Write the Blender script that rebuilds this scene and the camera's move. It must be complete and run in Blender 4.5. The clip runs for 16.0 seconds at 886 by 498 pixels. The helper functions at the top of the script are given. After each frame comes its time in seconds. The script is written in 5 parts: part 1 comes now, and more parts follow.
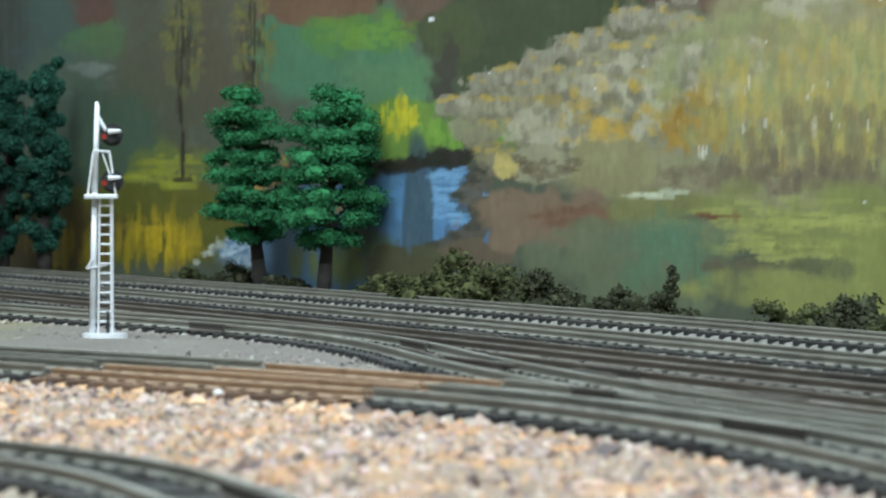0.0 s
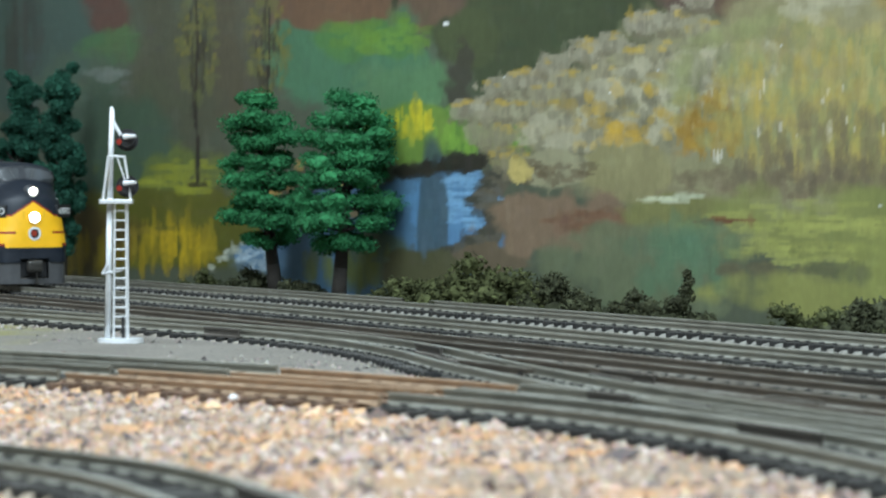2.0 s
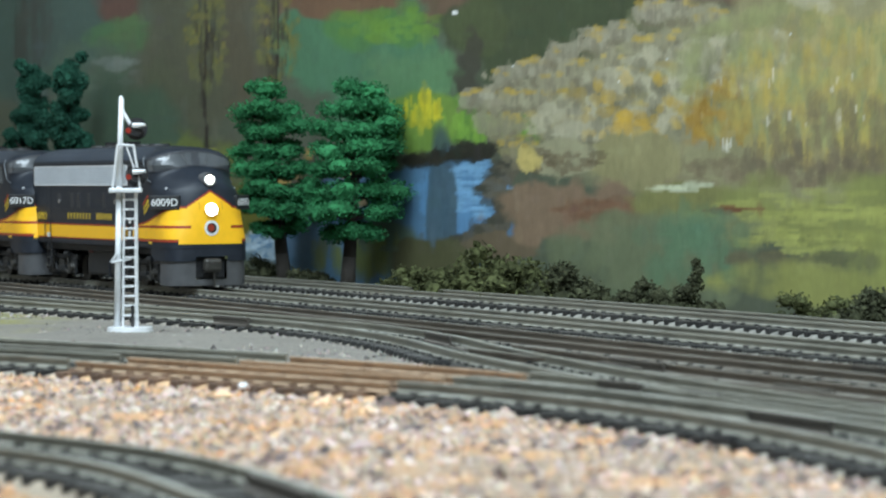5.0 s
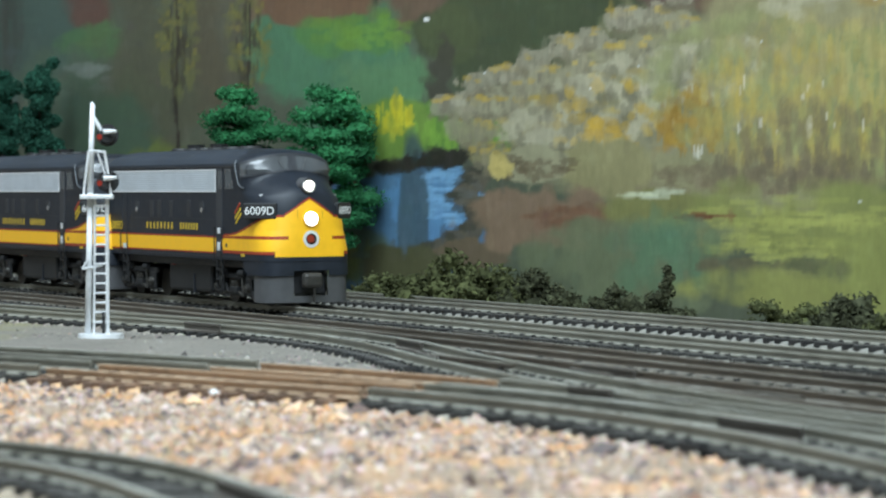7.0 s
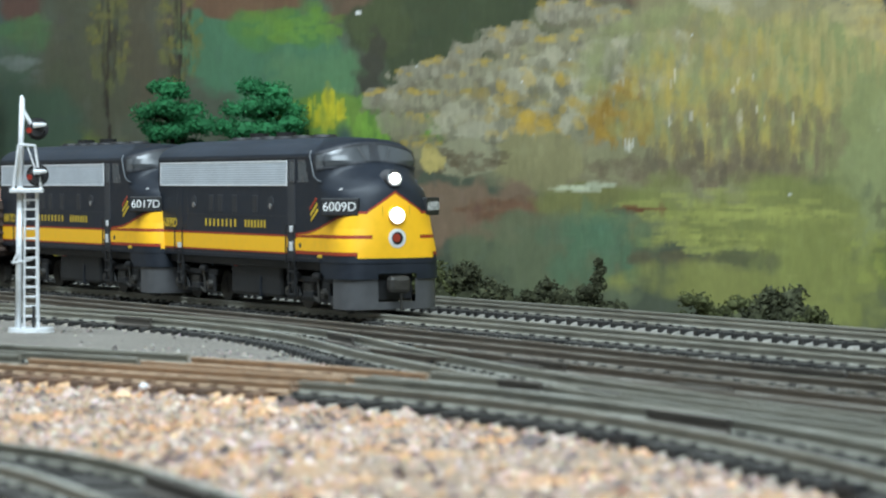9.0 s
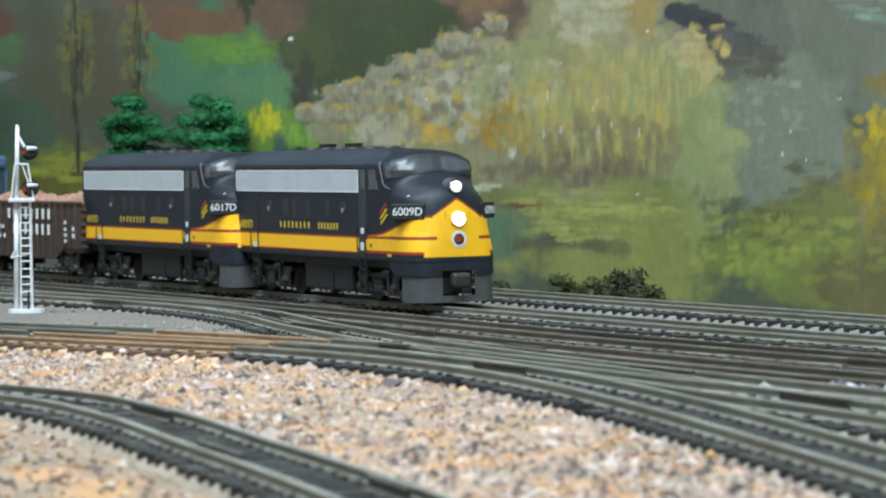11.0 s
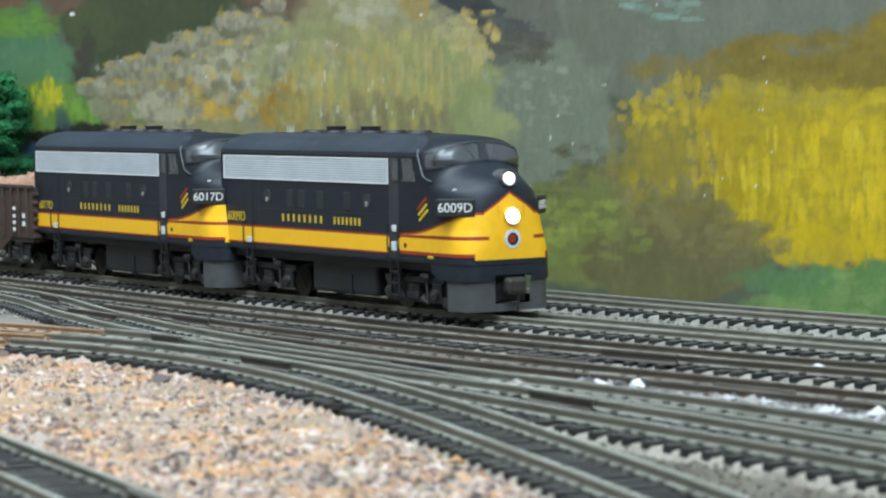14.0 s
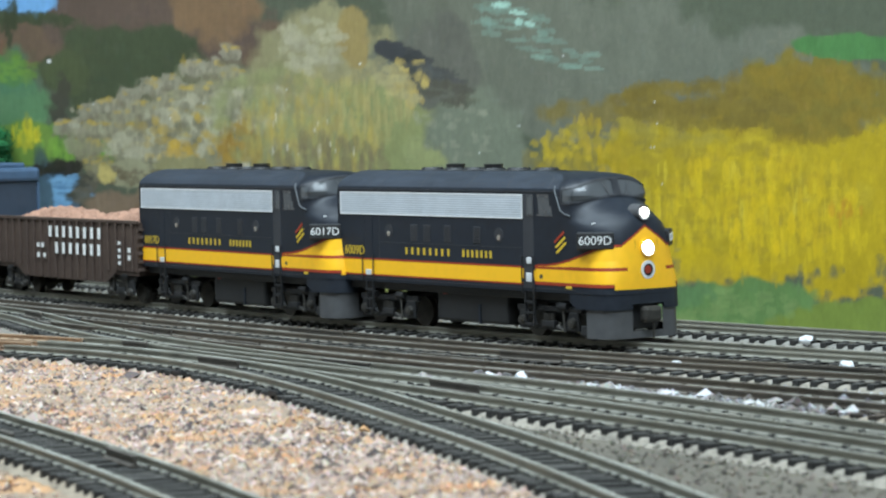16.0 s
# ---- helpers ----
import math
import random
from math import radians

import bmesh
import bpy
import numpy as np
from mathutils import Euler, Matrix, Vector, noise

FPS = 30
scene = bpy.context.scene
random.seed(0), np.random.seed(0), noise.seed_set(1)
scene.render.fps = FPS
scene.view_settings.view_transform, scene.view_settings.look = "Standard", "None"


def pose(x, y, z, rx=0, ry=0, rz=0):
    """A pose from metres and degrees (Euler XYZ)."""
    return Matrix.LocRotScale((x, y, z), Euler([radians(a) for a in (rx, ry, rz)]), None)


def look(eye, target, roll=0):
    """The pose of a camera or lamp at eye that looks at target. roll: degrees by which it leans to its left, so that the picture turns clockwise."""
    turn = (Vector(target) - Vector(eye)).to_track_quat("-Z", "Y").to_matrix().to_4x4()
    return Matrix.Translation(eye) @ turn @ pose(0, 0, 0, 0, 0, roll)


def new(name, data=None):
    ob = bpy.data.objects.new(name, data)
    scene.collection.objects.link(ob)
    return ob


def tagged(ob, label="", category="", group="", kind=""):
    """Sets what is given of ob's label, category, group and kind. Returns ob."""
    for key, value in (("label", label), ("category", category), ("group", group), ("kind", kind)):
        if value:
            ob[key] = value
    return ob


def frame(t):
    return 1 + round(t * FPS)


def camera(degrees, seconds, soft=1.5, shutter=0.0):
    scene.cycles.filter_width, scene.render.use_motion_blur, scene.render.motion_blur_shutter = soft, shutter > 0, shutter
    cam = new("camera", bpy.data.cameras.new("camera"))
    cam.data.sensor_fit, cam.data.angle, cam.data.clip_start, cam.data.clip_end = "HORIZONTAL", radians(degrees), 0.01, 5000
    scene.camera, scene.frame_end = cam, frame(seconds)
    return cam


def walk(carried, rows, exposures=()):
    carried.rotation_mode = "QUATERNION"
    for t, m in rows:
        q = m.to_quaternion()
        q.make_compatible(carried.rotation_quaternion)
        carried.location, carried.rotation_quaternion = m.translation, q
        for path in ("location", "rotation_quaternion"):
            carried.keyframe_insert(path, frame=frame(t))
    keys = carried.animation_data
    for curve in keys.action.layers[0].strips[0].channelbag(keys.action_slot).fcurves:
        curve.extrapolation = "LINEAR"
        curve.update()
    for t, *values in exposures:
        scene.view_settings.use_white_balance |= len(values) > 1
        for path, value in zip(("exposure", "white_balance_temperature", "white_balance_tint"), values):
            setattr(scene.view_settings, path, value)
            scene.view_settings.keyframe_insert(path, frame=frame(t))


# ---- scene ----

# ---- camera ----
cam = camera(19.772, 16.0, soft=2.2)
cam.data.dof.use_dof = True  # the clip's foreground is out of focus
cam.data.dof.focus_distance = 1.0
cam.data.dof.aperture_fstop = 44.0
CAM_ROWS = [
    (0, 0.0006, 0.0002, 0.0451, 1.439, -1.407, -0.060), (0.5, 0.0004, 0.0004, 0.0450, 1.475, -1.251, -0.114),
    (1, 0.0006, -0.0003, 0.0451, 1.587, -1.223, -0.171), (1.5, 0.0003, 0.0005, 0.0450, 1.674, -1.215, -0.110),
    (2, 0.0005, 0.0006, 0.0451, 1.773, -1.306, -0.175), (2.5, 0.0003, 0.0009, 0.0450, 1.882, -1.420, -0.215),
    (3, 0.0000, 0.0010, 0.0449, 2.024, -1.415, -0.179), (5.5, 0.0003, 0.0004, 0.0449, 1.925, -1.560, -0.178),
    (6, -0.0000, 0.0017, 0.0448, 1.733, -1.548, -0.058), (6.5, 0.0003, 0.0018, 0.0448, 1.562, -1.454, -0.126),
    (7, 0.0005, 0.0002, 0.0449, 1.333, -1.396, -0.134), (7.5, 0.0009, 0.0000, 0.0449, 1.026, -1.403, -0.160),
    (8, 0.0008, 0.0005, 0.0449, 0.649, -1.419, -0.124), (8.5, 0.0010, 0.0006, 0.0448, 0.284, -1.474, -0.124),
    (9, 0.0013, -0.0001, 0.0448, -0.159, -1.543, -0.190), (11.5, 0.0217, -0.2391, 0.0619, -1.900, -2.203, -1.174),
    (12, 0.0222, -0.2394, 0.0646, -3.289, -2.254, -1.263), (12.5, 0.0219, -0.2375, 0.0652, -4.206, -2.314, -1.224),
    (13, 0.0212, -0.2382, 0.0677, -4.782, -2.512, -1.200), (13.5, 0.0259, -0.2399, 0.0733, -5.133, -2.978, -1.077),
    (14, 0.0261, -0.2397, 0.0733, -5.766, -3.378, -0.711), (14.5, 0.0247, -0.2401, 0.0750, -5.885, -2.709, -0.632),
    (15, 0.0259, -0.2422, 0.0736, -6.228, -2.570, -0.787), (15.5, 0.0267, -0.2778, 0.0741, -6.579, -2.713, -0.874),
    (16, 0.0270, -0.3882, 0.0777, -6.480, -2.717, -0.972)]


def cam_pose(x, y, z, yaw, pitch, roll):
    a, b = radians(yaw), radians(pitch)
    way = Vector((-math.sin(a) * math.cos(b), math.cos(a) * math.cos(b), math.sin(b)))
    return look((x, y, z), Vector((x, y, z)) + way, roll)


walk(cam, [(r[0], cam_pose(*r[1:])) for r in CAM_ROWS])

# ---- light: ceiling lamps of the layout room ----
scene.view_settings.exposure = 0.0
world = bpy.data.worlds.new("room_air")
scene.world = world
world.use_nodes = True
world.node_tree.nodes["Background"].inputs[0].default_value = (0.9, 0.95, 1.0, 1)
world.node_tree.nodes["Background"].inputs[1].default_value = 0.2


def ceiling_lamp(name, x, y, z, sx, sy, watts, tx, ty):
    lamp = bpy.data.lights.new(name, "AREA")
    lamp.shape, lamp.size, lamp.size_y, lamp.energy = "RECTANGLE", sx, sy, watts
    lamp.color = (0.82, 1.0, 1.12)
    ob = new(name, lamp)
    ob.matrix_world = look((x, y, z), (tx, ty, 0))
    return ob


ceiling_lamp("ceiling_light", -0.34, 0.34, 1.28, 1.3, 0.35, 31.0, -0.12, 0.85)
ceiling_lamp("ceiling_light", 0.35, -0.55, 1.28, 1.3, 0.35, 23.0, 0.2, 0.4)

# ---- materials ----


def mat(name, col, rough=0.6, metal=0.0, var=0.25, scale=400.0, bump=0.2, dist=0.0003, coat=0.0, spec=0.5, big=None, per_object=0.0, per_island=0.0):
    """Base colour with two scales of noise, roughness wear and a fine bump."""
    m = bpy.data.materials.new(name)
    m.use_nodes = True
    nt = m.node_tree
    b = nt.nodes["Principled BSDF"]
    tc = nt.nodes.new("ShaderNodeTexCoord")
    n1, n2 = nt.nodes.new("ShaderNodeTexNoise"), nt.nodes.new("ShaderNodeTexNoise")
    n1.inputs["Scale"].default_value, n1.inputs["Detail"].default_value = scale, 6
    n2.inputs["Scale"].default_value, n2.inputs["Detail"].default_value = scale * 0.09, 3
    for n in (n1, n2):
        nt.links.new(tc.outputs["Object"], n.inputs["Vector"])
    mix = nt.nodes.new("ShaderNodeMix")
    mix.data_type = "RGBA"
    other = big or tuple(c * (1 - var) for c in col)
    mix.inputs["A"].default_value = (*other, 1)
    mix.inputs["B"].default_value = (*[min(1, c * (1 + var * 0.5)) for c in col], 1)
    add = nt.nodes.new("ShaderNodeMath")
    add.operation = "MULTIPLY_ADD"
    nt.links.new(n1.outputs["Fac"], add.inputs[0])
    add.inputs[1].default_value = 0.9
    ramp = nt.nodes.new("ShaderNodeMapRange")
    ramp.inputs["From Min"].default_value, ramp.inputs["From Max"].default_value = 0.55, 1.05
    nt.links.new(n2.outputs["Fac"], add.inputs[2])
    nt.links.new(add.outputs[0], ramp.inputs["Value"])
    nt.links.new(ramp.outputs[0], mix.inputs["Factor"])
    out = mix.outputs["Result"]
    if per_object or per_island:
        src = nt.nodes.new("ShaderNodeObjectInfo" if per_object else "ShaderNodeNewGeometry")
        hsv = nt.nodes.new("ShaderNodeHueSaturation")
        mr = nt.nodes.new("ShaderNodeMapRange")
        k = per_object or per_island
        mr.inputs["To Min"].default_value, mr.inputs["To Max"].default_value = 1 - k, 1 + k
        nt.links.new(src.outputs["Random" if per_object else "Random Per Island"], mr.inputs["Value"])
        nt.links.new(mr.outputs[0], hsv.inputs["Value"])
        nt.links.new(out, hsv.inputs["Color"])
        out = hsv.outputs["Color"]
    nt.links.new(out, b.inputs["Base Color"])
    b.inputs["Metallic"].default_value = metal
    rr = nt.nodes.new("ShaderNodeMapRange")
    rr.inputs["To Min"].default_value, rr.inputs["To Max"].default_value = max(0.02, rough - 0.1), min(1, rough + 0.12)
    nt.links.new(n1.outputs["Fac"], rr.inputs["Value"])
    nt.links.new(rr.outputs[0], b.inputs["Roughness"])
    b.inputs["Coat Weight"].default_value = coat
    b.inputs["Specular IOR Level"].default_value = spec
    if bump:
        bp = nt.nodes.new("ShaderNodeBump")
        bp.inputs["Strength"].default_value, bp.inputs["Distance"].default_value = bump, dist
        nt.links.new(n1.outputs["Fac"], bp.inputs["Height"])
        nt.links.new(bp.outputs[0], b.inputs["Normal"])
    return m


def mottled(name, side, top, rough=0.7, per_object=0.0, scale=500.0):
    """Dark sides and a paler, mottled upper face."""
    m = mat(name, side, rough, var=0.4, scale=scale, bump=0.2)
    nt = m.node_tree
    b = nt.nodes["Principled BSDF"]
    low = b.inputs["Base Color"].links[0].from_socket
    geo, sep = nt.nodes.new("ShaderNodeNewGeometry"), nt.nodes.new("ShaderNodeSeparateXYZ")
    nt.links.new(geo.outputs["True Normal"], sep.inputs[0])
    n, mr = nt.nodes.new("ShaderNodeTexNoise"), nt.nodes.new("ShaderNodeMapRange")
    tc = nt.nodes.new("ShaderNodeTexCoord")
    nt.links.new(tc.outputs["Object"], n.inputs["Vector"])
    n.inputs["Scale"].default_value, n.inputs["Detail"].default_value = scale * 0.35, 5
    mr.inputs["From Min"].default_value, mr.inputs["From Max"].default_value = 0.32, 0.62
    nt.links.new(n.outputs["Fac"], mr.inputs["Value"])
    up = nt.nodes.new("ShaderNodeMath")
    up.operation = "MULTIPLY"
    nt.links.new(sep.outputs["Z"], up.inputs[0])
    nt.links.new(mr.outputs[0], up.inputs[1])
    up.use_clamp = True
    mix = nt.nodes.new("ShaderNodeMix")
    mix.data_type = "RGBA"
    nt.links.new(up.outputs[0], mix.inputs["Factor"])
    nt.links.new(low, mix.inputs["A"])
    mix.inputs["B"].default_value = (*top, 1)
    out = mix.outputs["Result"]
    if per_object:
        info, hsv, k = nt.nodes.new("ShaderNodeObjectInfo"), nt.nodes.new("ShaderNodeHueSaturation"), nt.nodes.new("ShaderNodeMapRange")
        k.inputs["To Min"].default_value, k.inputs["To Max"].default_value = 1 - per_object, 1 + per_object
        nt.links.new(info.outputs["Random"], k.inputs["Value"])
        nt.links.new(k.outputs[0], hsv.inputs["Value"])
        nt.links.new(out, hsv.inputs["Color"])
        out = hsv.outputs["Color"]
    nt.links.new(out, b.inputs["Base Color"])
    return m


def glow(name, col, power):
    m = bpy.data.materials.new(name)
    m.use_nodes = True
    b = m.node_tree.nodes["Principled BSDF"]
    b.inputs["Base Color"].default_value = (*col, 1)
    b.inputs["Emission Color"].default_value = (*col, 1)
    b.inputs["Emission Strength"].default_value = power
    return m


def srgb(r, g, b):
    return tuple((c / 255) ** 2.2 for c in (r, g, b))


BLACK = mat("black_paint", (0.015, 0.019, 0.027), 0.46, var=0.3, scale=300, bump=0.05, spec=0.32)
# dust tint plus overhead sheen, both put into the roof's base colour
ROOF = mat("roof_dust_and_sheen", (0.030, 0.038, 0.052), 0.55, var=0.35, scale=220, bump=0.08, spec=0.4)
UNDER = mat("underframe_black", (0.017, 0.017, 0.018), 0.55, var=0.4, scale=500, bump=0.2, spec=0.45)
WHEEL = mat("dark_steel", (0.06, 0.056, 0.05), 0.45, metal=0.5, var=0.4, scale=500)
YELLOW = mat("yellow_paint", (0.95, 0.5, 0.015), 0.42, var=0.08, scale=300, bump=0.04)
RED = mat("red_stripe", (0.32, 0.035, 0.012), 0.45, var=0.1, scale=300, bump=0.0)
GOLD = mat("yellow_lettering", (0.62, 0.42, 0.03), 0.5, var=0.1, bump=0.0)
WHITE = mat("white_lettering", (0.8, 0.8, 0.78), 0.5, var=0.1, bump=0.0)
GLASS = mat("smoky_glass", (0.075, 0.08, 0.085), 0.16, var=0.3, scale=120, bump=0.0)
SILVER = mat("silver_mesh", (0.60, 0.64, 0.68), 0.5, metal=0.0, var=0.15, scale=900)
CHROME = mat("bright_metal", (0.6, 0.6, 0.6), 0.2, metal=0.9, var=0.1)
GREY_PILOT = mat("grey_plate", (0.075, 0.075, 0.078), 0.4, var=0.2, scale=300, bump=0.05)
HEADLIGHT = glow("headlight_glow", (1.0, 0.93, 0.75), 14.0)
ALU = mat("silver_paint", (0.70, 0.71, 0.72), 0.4, metal=0.15, var=0.2, scale=700, bump=0.15)
RAIL = mottled("weathered_rail", (0.20, 0.188, 0.152), (0.34, 0.335, 0.295), 0.5, scale=120)
BROWN_RAIL = mottled("brown_weathered_rail", (0.11, 0.09, 0.07), (0.29, 0.28, 0.245), 0.5, scale=120)
DARK_RAIL = mottled("dark_check_rail", (0.065, 0.056, 0.047), (0.19, 0.165, 0.14), 0.55, scale=160)
RUST_RAIL = mottled("rusty_rail", (0.33, 0.225, 0.145), (0.46, 0.34, 0.235), 0.6, scale=250)
TIE = mottled("black_plastic_tie", (0.018, 0.017, 0.016), (0.085, 0.08, 0.07), 0.7, per_object=0.4)
TIE_BROWN = mottled("brown_tie", (0.028, 0.022, 0.018), (0.12, 0.095, 0.075), 0.7, per_object=0.4)
BARK = mat("dark_bark", (0.03, 0.025, 0.02), 0.85, var=0.5, scale=600, bump=0.6)
LEAF = mat("green_foam_foliage", (0.023, 0.128, 0.047), 0.9, var=0.65, scale=700, per_island=0.4, spec=0.2)
LEAF_DARK = mat("dark_green_foliage", (0.016, 0.066, 0.042), 0.9, var=0.5, scale=350, per_island=0.35, spec=0.2)
SHRUB = mat("olive_shrub", (0.058, 0.064, 0.026), 0.95, var=0.55, scale=300, per_island=0.5, spec=0.15)
SHRUB_DARK = mat("dark_olive_shrub", (0.045, 0.048, 0.026), 0.95, var=0.55, scale=300, per_island=0.5, spec=0.15)
BROWN_CAR = mat("brown_car_paint", (0.055, 0.035, 0.027), 0.6, var=0.35, scale=250, big=(0.09, 0.06, 0.045))
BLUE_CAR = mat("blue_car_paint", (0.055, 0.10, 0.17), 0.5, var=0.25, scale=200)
# darker copy of the car's blue, with shade put into its colour
BLUE_DARK = mat("blue_panel_painted_shade", (0.03, 0.045, 0.07), 0.55, var=0.25, scale=200)
LOAD = mat("pink_granite_load", (0.34, 0.19, 0.13), 0.9, var=0.4, scale=300, per_island=0.35)
WHITE_CHIP = mat("white_chip", (0.72, 0.74, 0.76), 0.6, var=0.2, per_object=0.15)
PALE_BED = mat("pale_ballast_fill", srgb(126, 123, 116), 0.95, var=0.55, scale=900, bump=0.6, dist=0.0006)
GREY_BED = mat("grey_ballast_fill", srgb(136, 129, 118), 0.95, var=0.6, scale=900, bump=0.6, dist=0.0006)
BROWN_BED = mat("brown_ballast_fill", srgb(142, 130, 114), 0.95, var=0.55, scale=900, bump=0.6, dist=0.0006)
RUST_BED = mat("rusty_ballast_fill", srgb(196, 158, 120), 0.95, var=0.5, scale=900, bump=0.6, dist=0.0006)
PLASTER = mat("plain_plaster", (0.5, 0.5, 0.48), 0.9, var=0.1, scale=60)
VENT = mat("black_louvre", (0.032, 0.034, 0.040), 0.5, var=0.3, bump=0.1)
RUST_TIE = mottled("rusty_tie", (0.10, 0.06, 0.04), (0.26, 0.16, 0.10), 0.8, per_object=0.35)
GRILLE = mat("grille_mesh", (0.40, 0.43, 0.47), 0.5, var=0.2, scale=900)
BRIGHT = mat("bright_silver_paint", (0.78, 0.79, 0.8), 0.35, metal=0.2, var=0.1)
SEAM = mat("grey_seam", (0.11, 0.12, 0.13), 0.4, var=0.2)
SEAM_YELLOW = mat("dull_yellow_seam", (0.5, 0.27, 0.02), 0.5, var=0.1)
RED_LENS = mat("red_lens", (0.25, 0.02, 0.01), 0.3, bump=0)

BEDS = {"T": PALE_BED, "A": PALE_BED, "N1": GREY_BED, "N2": BROWN_BED, "K": GREY_BED, "H": BROWN_BED, "G_rust": RUST_BED, "G2_rust": RUST_BED}

# ---- mesh helpers ----


def mesh_ob(name, verts, faces, material, parent=None, label="", smooth=False):
    me = bpy.data.meshes.new(name)
    me.from_pydata([tuple(v) for v in verts], [], [tuple(f) for f in faces])
    me.validate()
    me.materials.append(material)
    if smooth:
        me.polygons.foreach_set("use_smooth", [True] * len(me.polygons))
    ob = new(name, me)
    ob.parent = parent
    return tagged(ob, label)


def part(name, bm, material, parent=None, label="", smooth=False):
    me = bpy.data.meshes.new(name)
    bmesh.ops.recalc_face_normals(bm, faces=bm.faces)
    bm.to_mesh(me)
    bm.free()
    me.materials.append(material)
    if smooth:
        me.polygons.foreach_set("use_smooth", [True] * len(me.polygons))
    ob = new(name, me)
    ob.parent = parent
    return tagged(ob, label)


def box(bm, x0, x1, y0, y1, z0, z1, bevel=0.0):
    r = bmesh.ops.create_cube(bm, size=1)
    bmesh.ops.scale(bm, verts=r["verts"], vec=(x1 - x0, y1 - y0, z1 - z0))
    bmesh.ops.translate(bm, verts=r["verts"], vec=((x0 + x1) / 2, (y0 + y1) / 2, (z0 + z1) / 2))
    if bevel:
        edges = {e for v in r["verts"] for e in v.link_edges}
        bmesh.ops.bevel(bm, geom=list(edges), offset=bevel, segments=2, affect="EDGES", profile=0.5)


def cyl(bm, p, q, r0, r1=None, seg=12, caps=True):
    p, q = Vector(p), Vector(q)
    d = q - p
    m = Matrix.Translation((p + q) / 2) @ d.to_track_quat("Z", "Y").to_matrix().to_4x4()
    bmesh.ops.create_cone(bm, cap_ends=caps, segments=seg, radius1=r0, radius2=r0 if r1 is None else r1, depth=d.length, matrix=m)


MM = 0.001


def one(name, fn, material, parent=None, label="", smooth=False):
    bm = bmesh.new()
    fn(bm)
    return part(name, bm, material, parent, label, smooth)


# ---- plan ----
TC = (0.0448, -0.5748, 0.0233, -0.4514, 0.4455)


def line_x(y):
    """x of the main line's centre at depth y."""
    d = y - 0.8
    return TC[0] + TC[1] * d + TC[2] * d * d + TC[3] * d ** 3 + TC[4] * d ** 4


LY = np.linspace(-0.25, 1.95, 2200)
LX = line_x(np.clip(LY, 0.35, 1.75)) + np.where(LY < 0.35, (0.35 - LY) * 0.86, 0) + np.where(LY > 1.75, (1.75 - LY) * 0.45, 0)
LS = np.concatenate([[0], np.cumsum(np.hypot(np.diff(LX), np.diff(LY)))])


def off_line(x, y):
    """Distance in front of the main line's centre (negative behind it)."""
    x, y = np.atleast_1d(np.asarray(x, float)), np.atleast_1d(np.asarray(y, float))
    out = np.empty(len(x))
    qx, qy = LX[::6], LY[::6]
    for i in range(0, len(x), 2000):
        d = np.hypot(x[i:i + 2000, None] - qx, y[i:i + 2000, None] - qy)
        k = d.argmin(1)
        out[i:i + 2000] = d[np.arange(len(k)), k] * np.sign(qx[k] - x[i:i + 2000])
    return out


def bed(x, y):
    """Height of the sleepers' tops."""
    s = np.clip((off_line(x, y) - 0.05) / 0.12, 0, 1)
    return -0.0045 + 0.0035 * s * s * (3 - 2 * s)


def beside(y, off):
    """The point at distance off in front of the main line's point at depth y."""
    i = int(np.clip(np.searchsorted(LY, y), 1, len(LY) - 2))
    tx, ty = LX[i + 1] - LX[i - 1], LY[i + 1] - LY[i - 1]
    n = math.hypot(tx, ty)
    return LX[i] - off * ty / n, LY[i] + off * tx / n


def smooth_path(pts, step=0.0015):
    """A Catmull-Rom line through pts, at even steps."""
    p = [np.array(q, float) for q in pts]
    p = [2 * p[0] - p[1]] + p + [2 * p[-1] - p[-2]]
    fine = []
    for a, b, c, d in zip(p, p[1:], p[2:], p[3:]):
        for t in np.linspace(0, 1, 60, endpoint=False):
            fine.append(0.5 * (2 * b + (c - a) * t + (2 * a - 5 * b + 4 * c - d) * t * t + (3 * b - a - 3 * c + d) * t ** 3))
    fine = np.array(fine + [p[-2]])
    s = np.concatenate([[0], np.cumsum(np.hypot(*np.diff(fine, axis=0).T))])
    k = np.arange(0, s[-1], step)
    return np.stack([np.interp(k, s, fine[:, 0]), np.interp(k, s, fine[:, 1])], 1)

# ---- the tracks' lines ----
G_PTS = [(-0.34, 0.80), (-0.22, 0.705), (-0.12, 0.635), (-0.06, 0.585), (-0.013, 0.545), (0.028, 0.492), (0.058, 0.43), (0.08, 0.36), (0.098, 0.285), (0.118, 0.19), (0.14, 0.05)]
G2_PTS = [(-0.36, 0.86), (-0.22, 0.742), (-0.125, 0.672), (-0.06, 0.622), (-0.004, 0.566), (0.04, 0.502), (0.074, 0.44), (0.105, 0.372), (0.14, 0.30), (0.18, 0.215), (0.23, 0.1)]
K_PTS = [(-0.42, 1.22), (-0.30, 1.07), (-0.19, 0.955), (-0.085, 0.853), (-0.038, 0.768), (-0.010, 0.665), (0.016, 0.585), (0.05, 0.505), (0.085, 0.44), (0.124, 0.376), (0.160, 0.312), (0.196, 0.238), (0.25, 0.12)]
N1_PTS = [beside(y, d) for y, d in ((1.30, 0.062), (1.10, 0.058), (0.95, 0.055), (0.82, 0.054), (0.70, 0.055), (0.6, 0.055), (0.5, 0.053), (0.4, 0.050), (0.25, 0.049), (0.05, 0.048))]
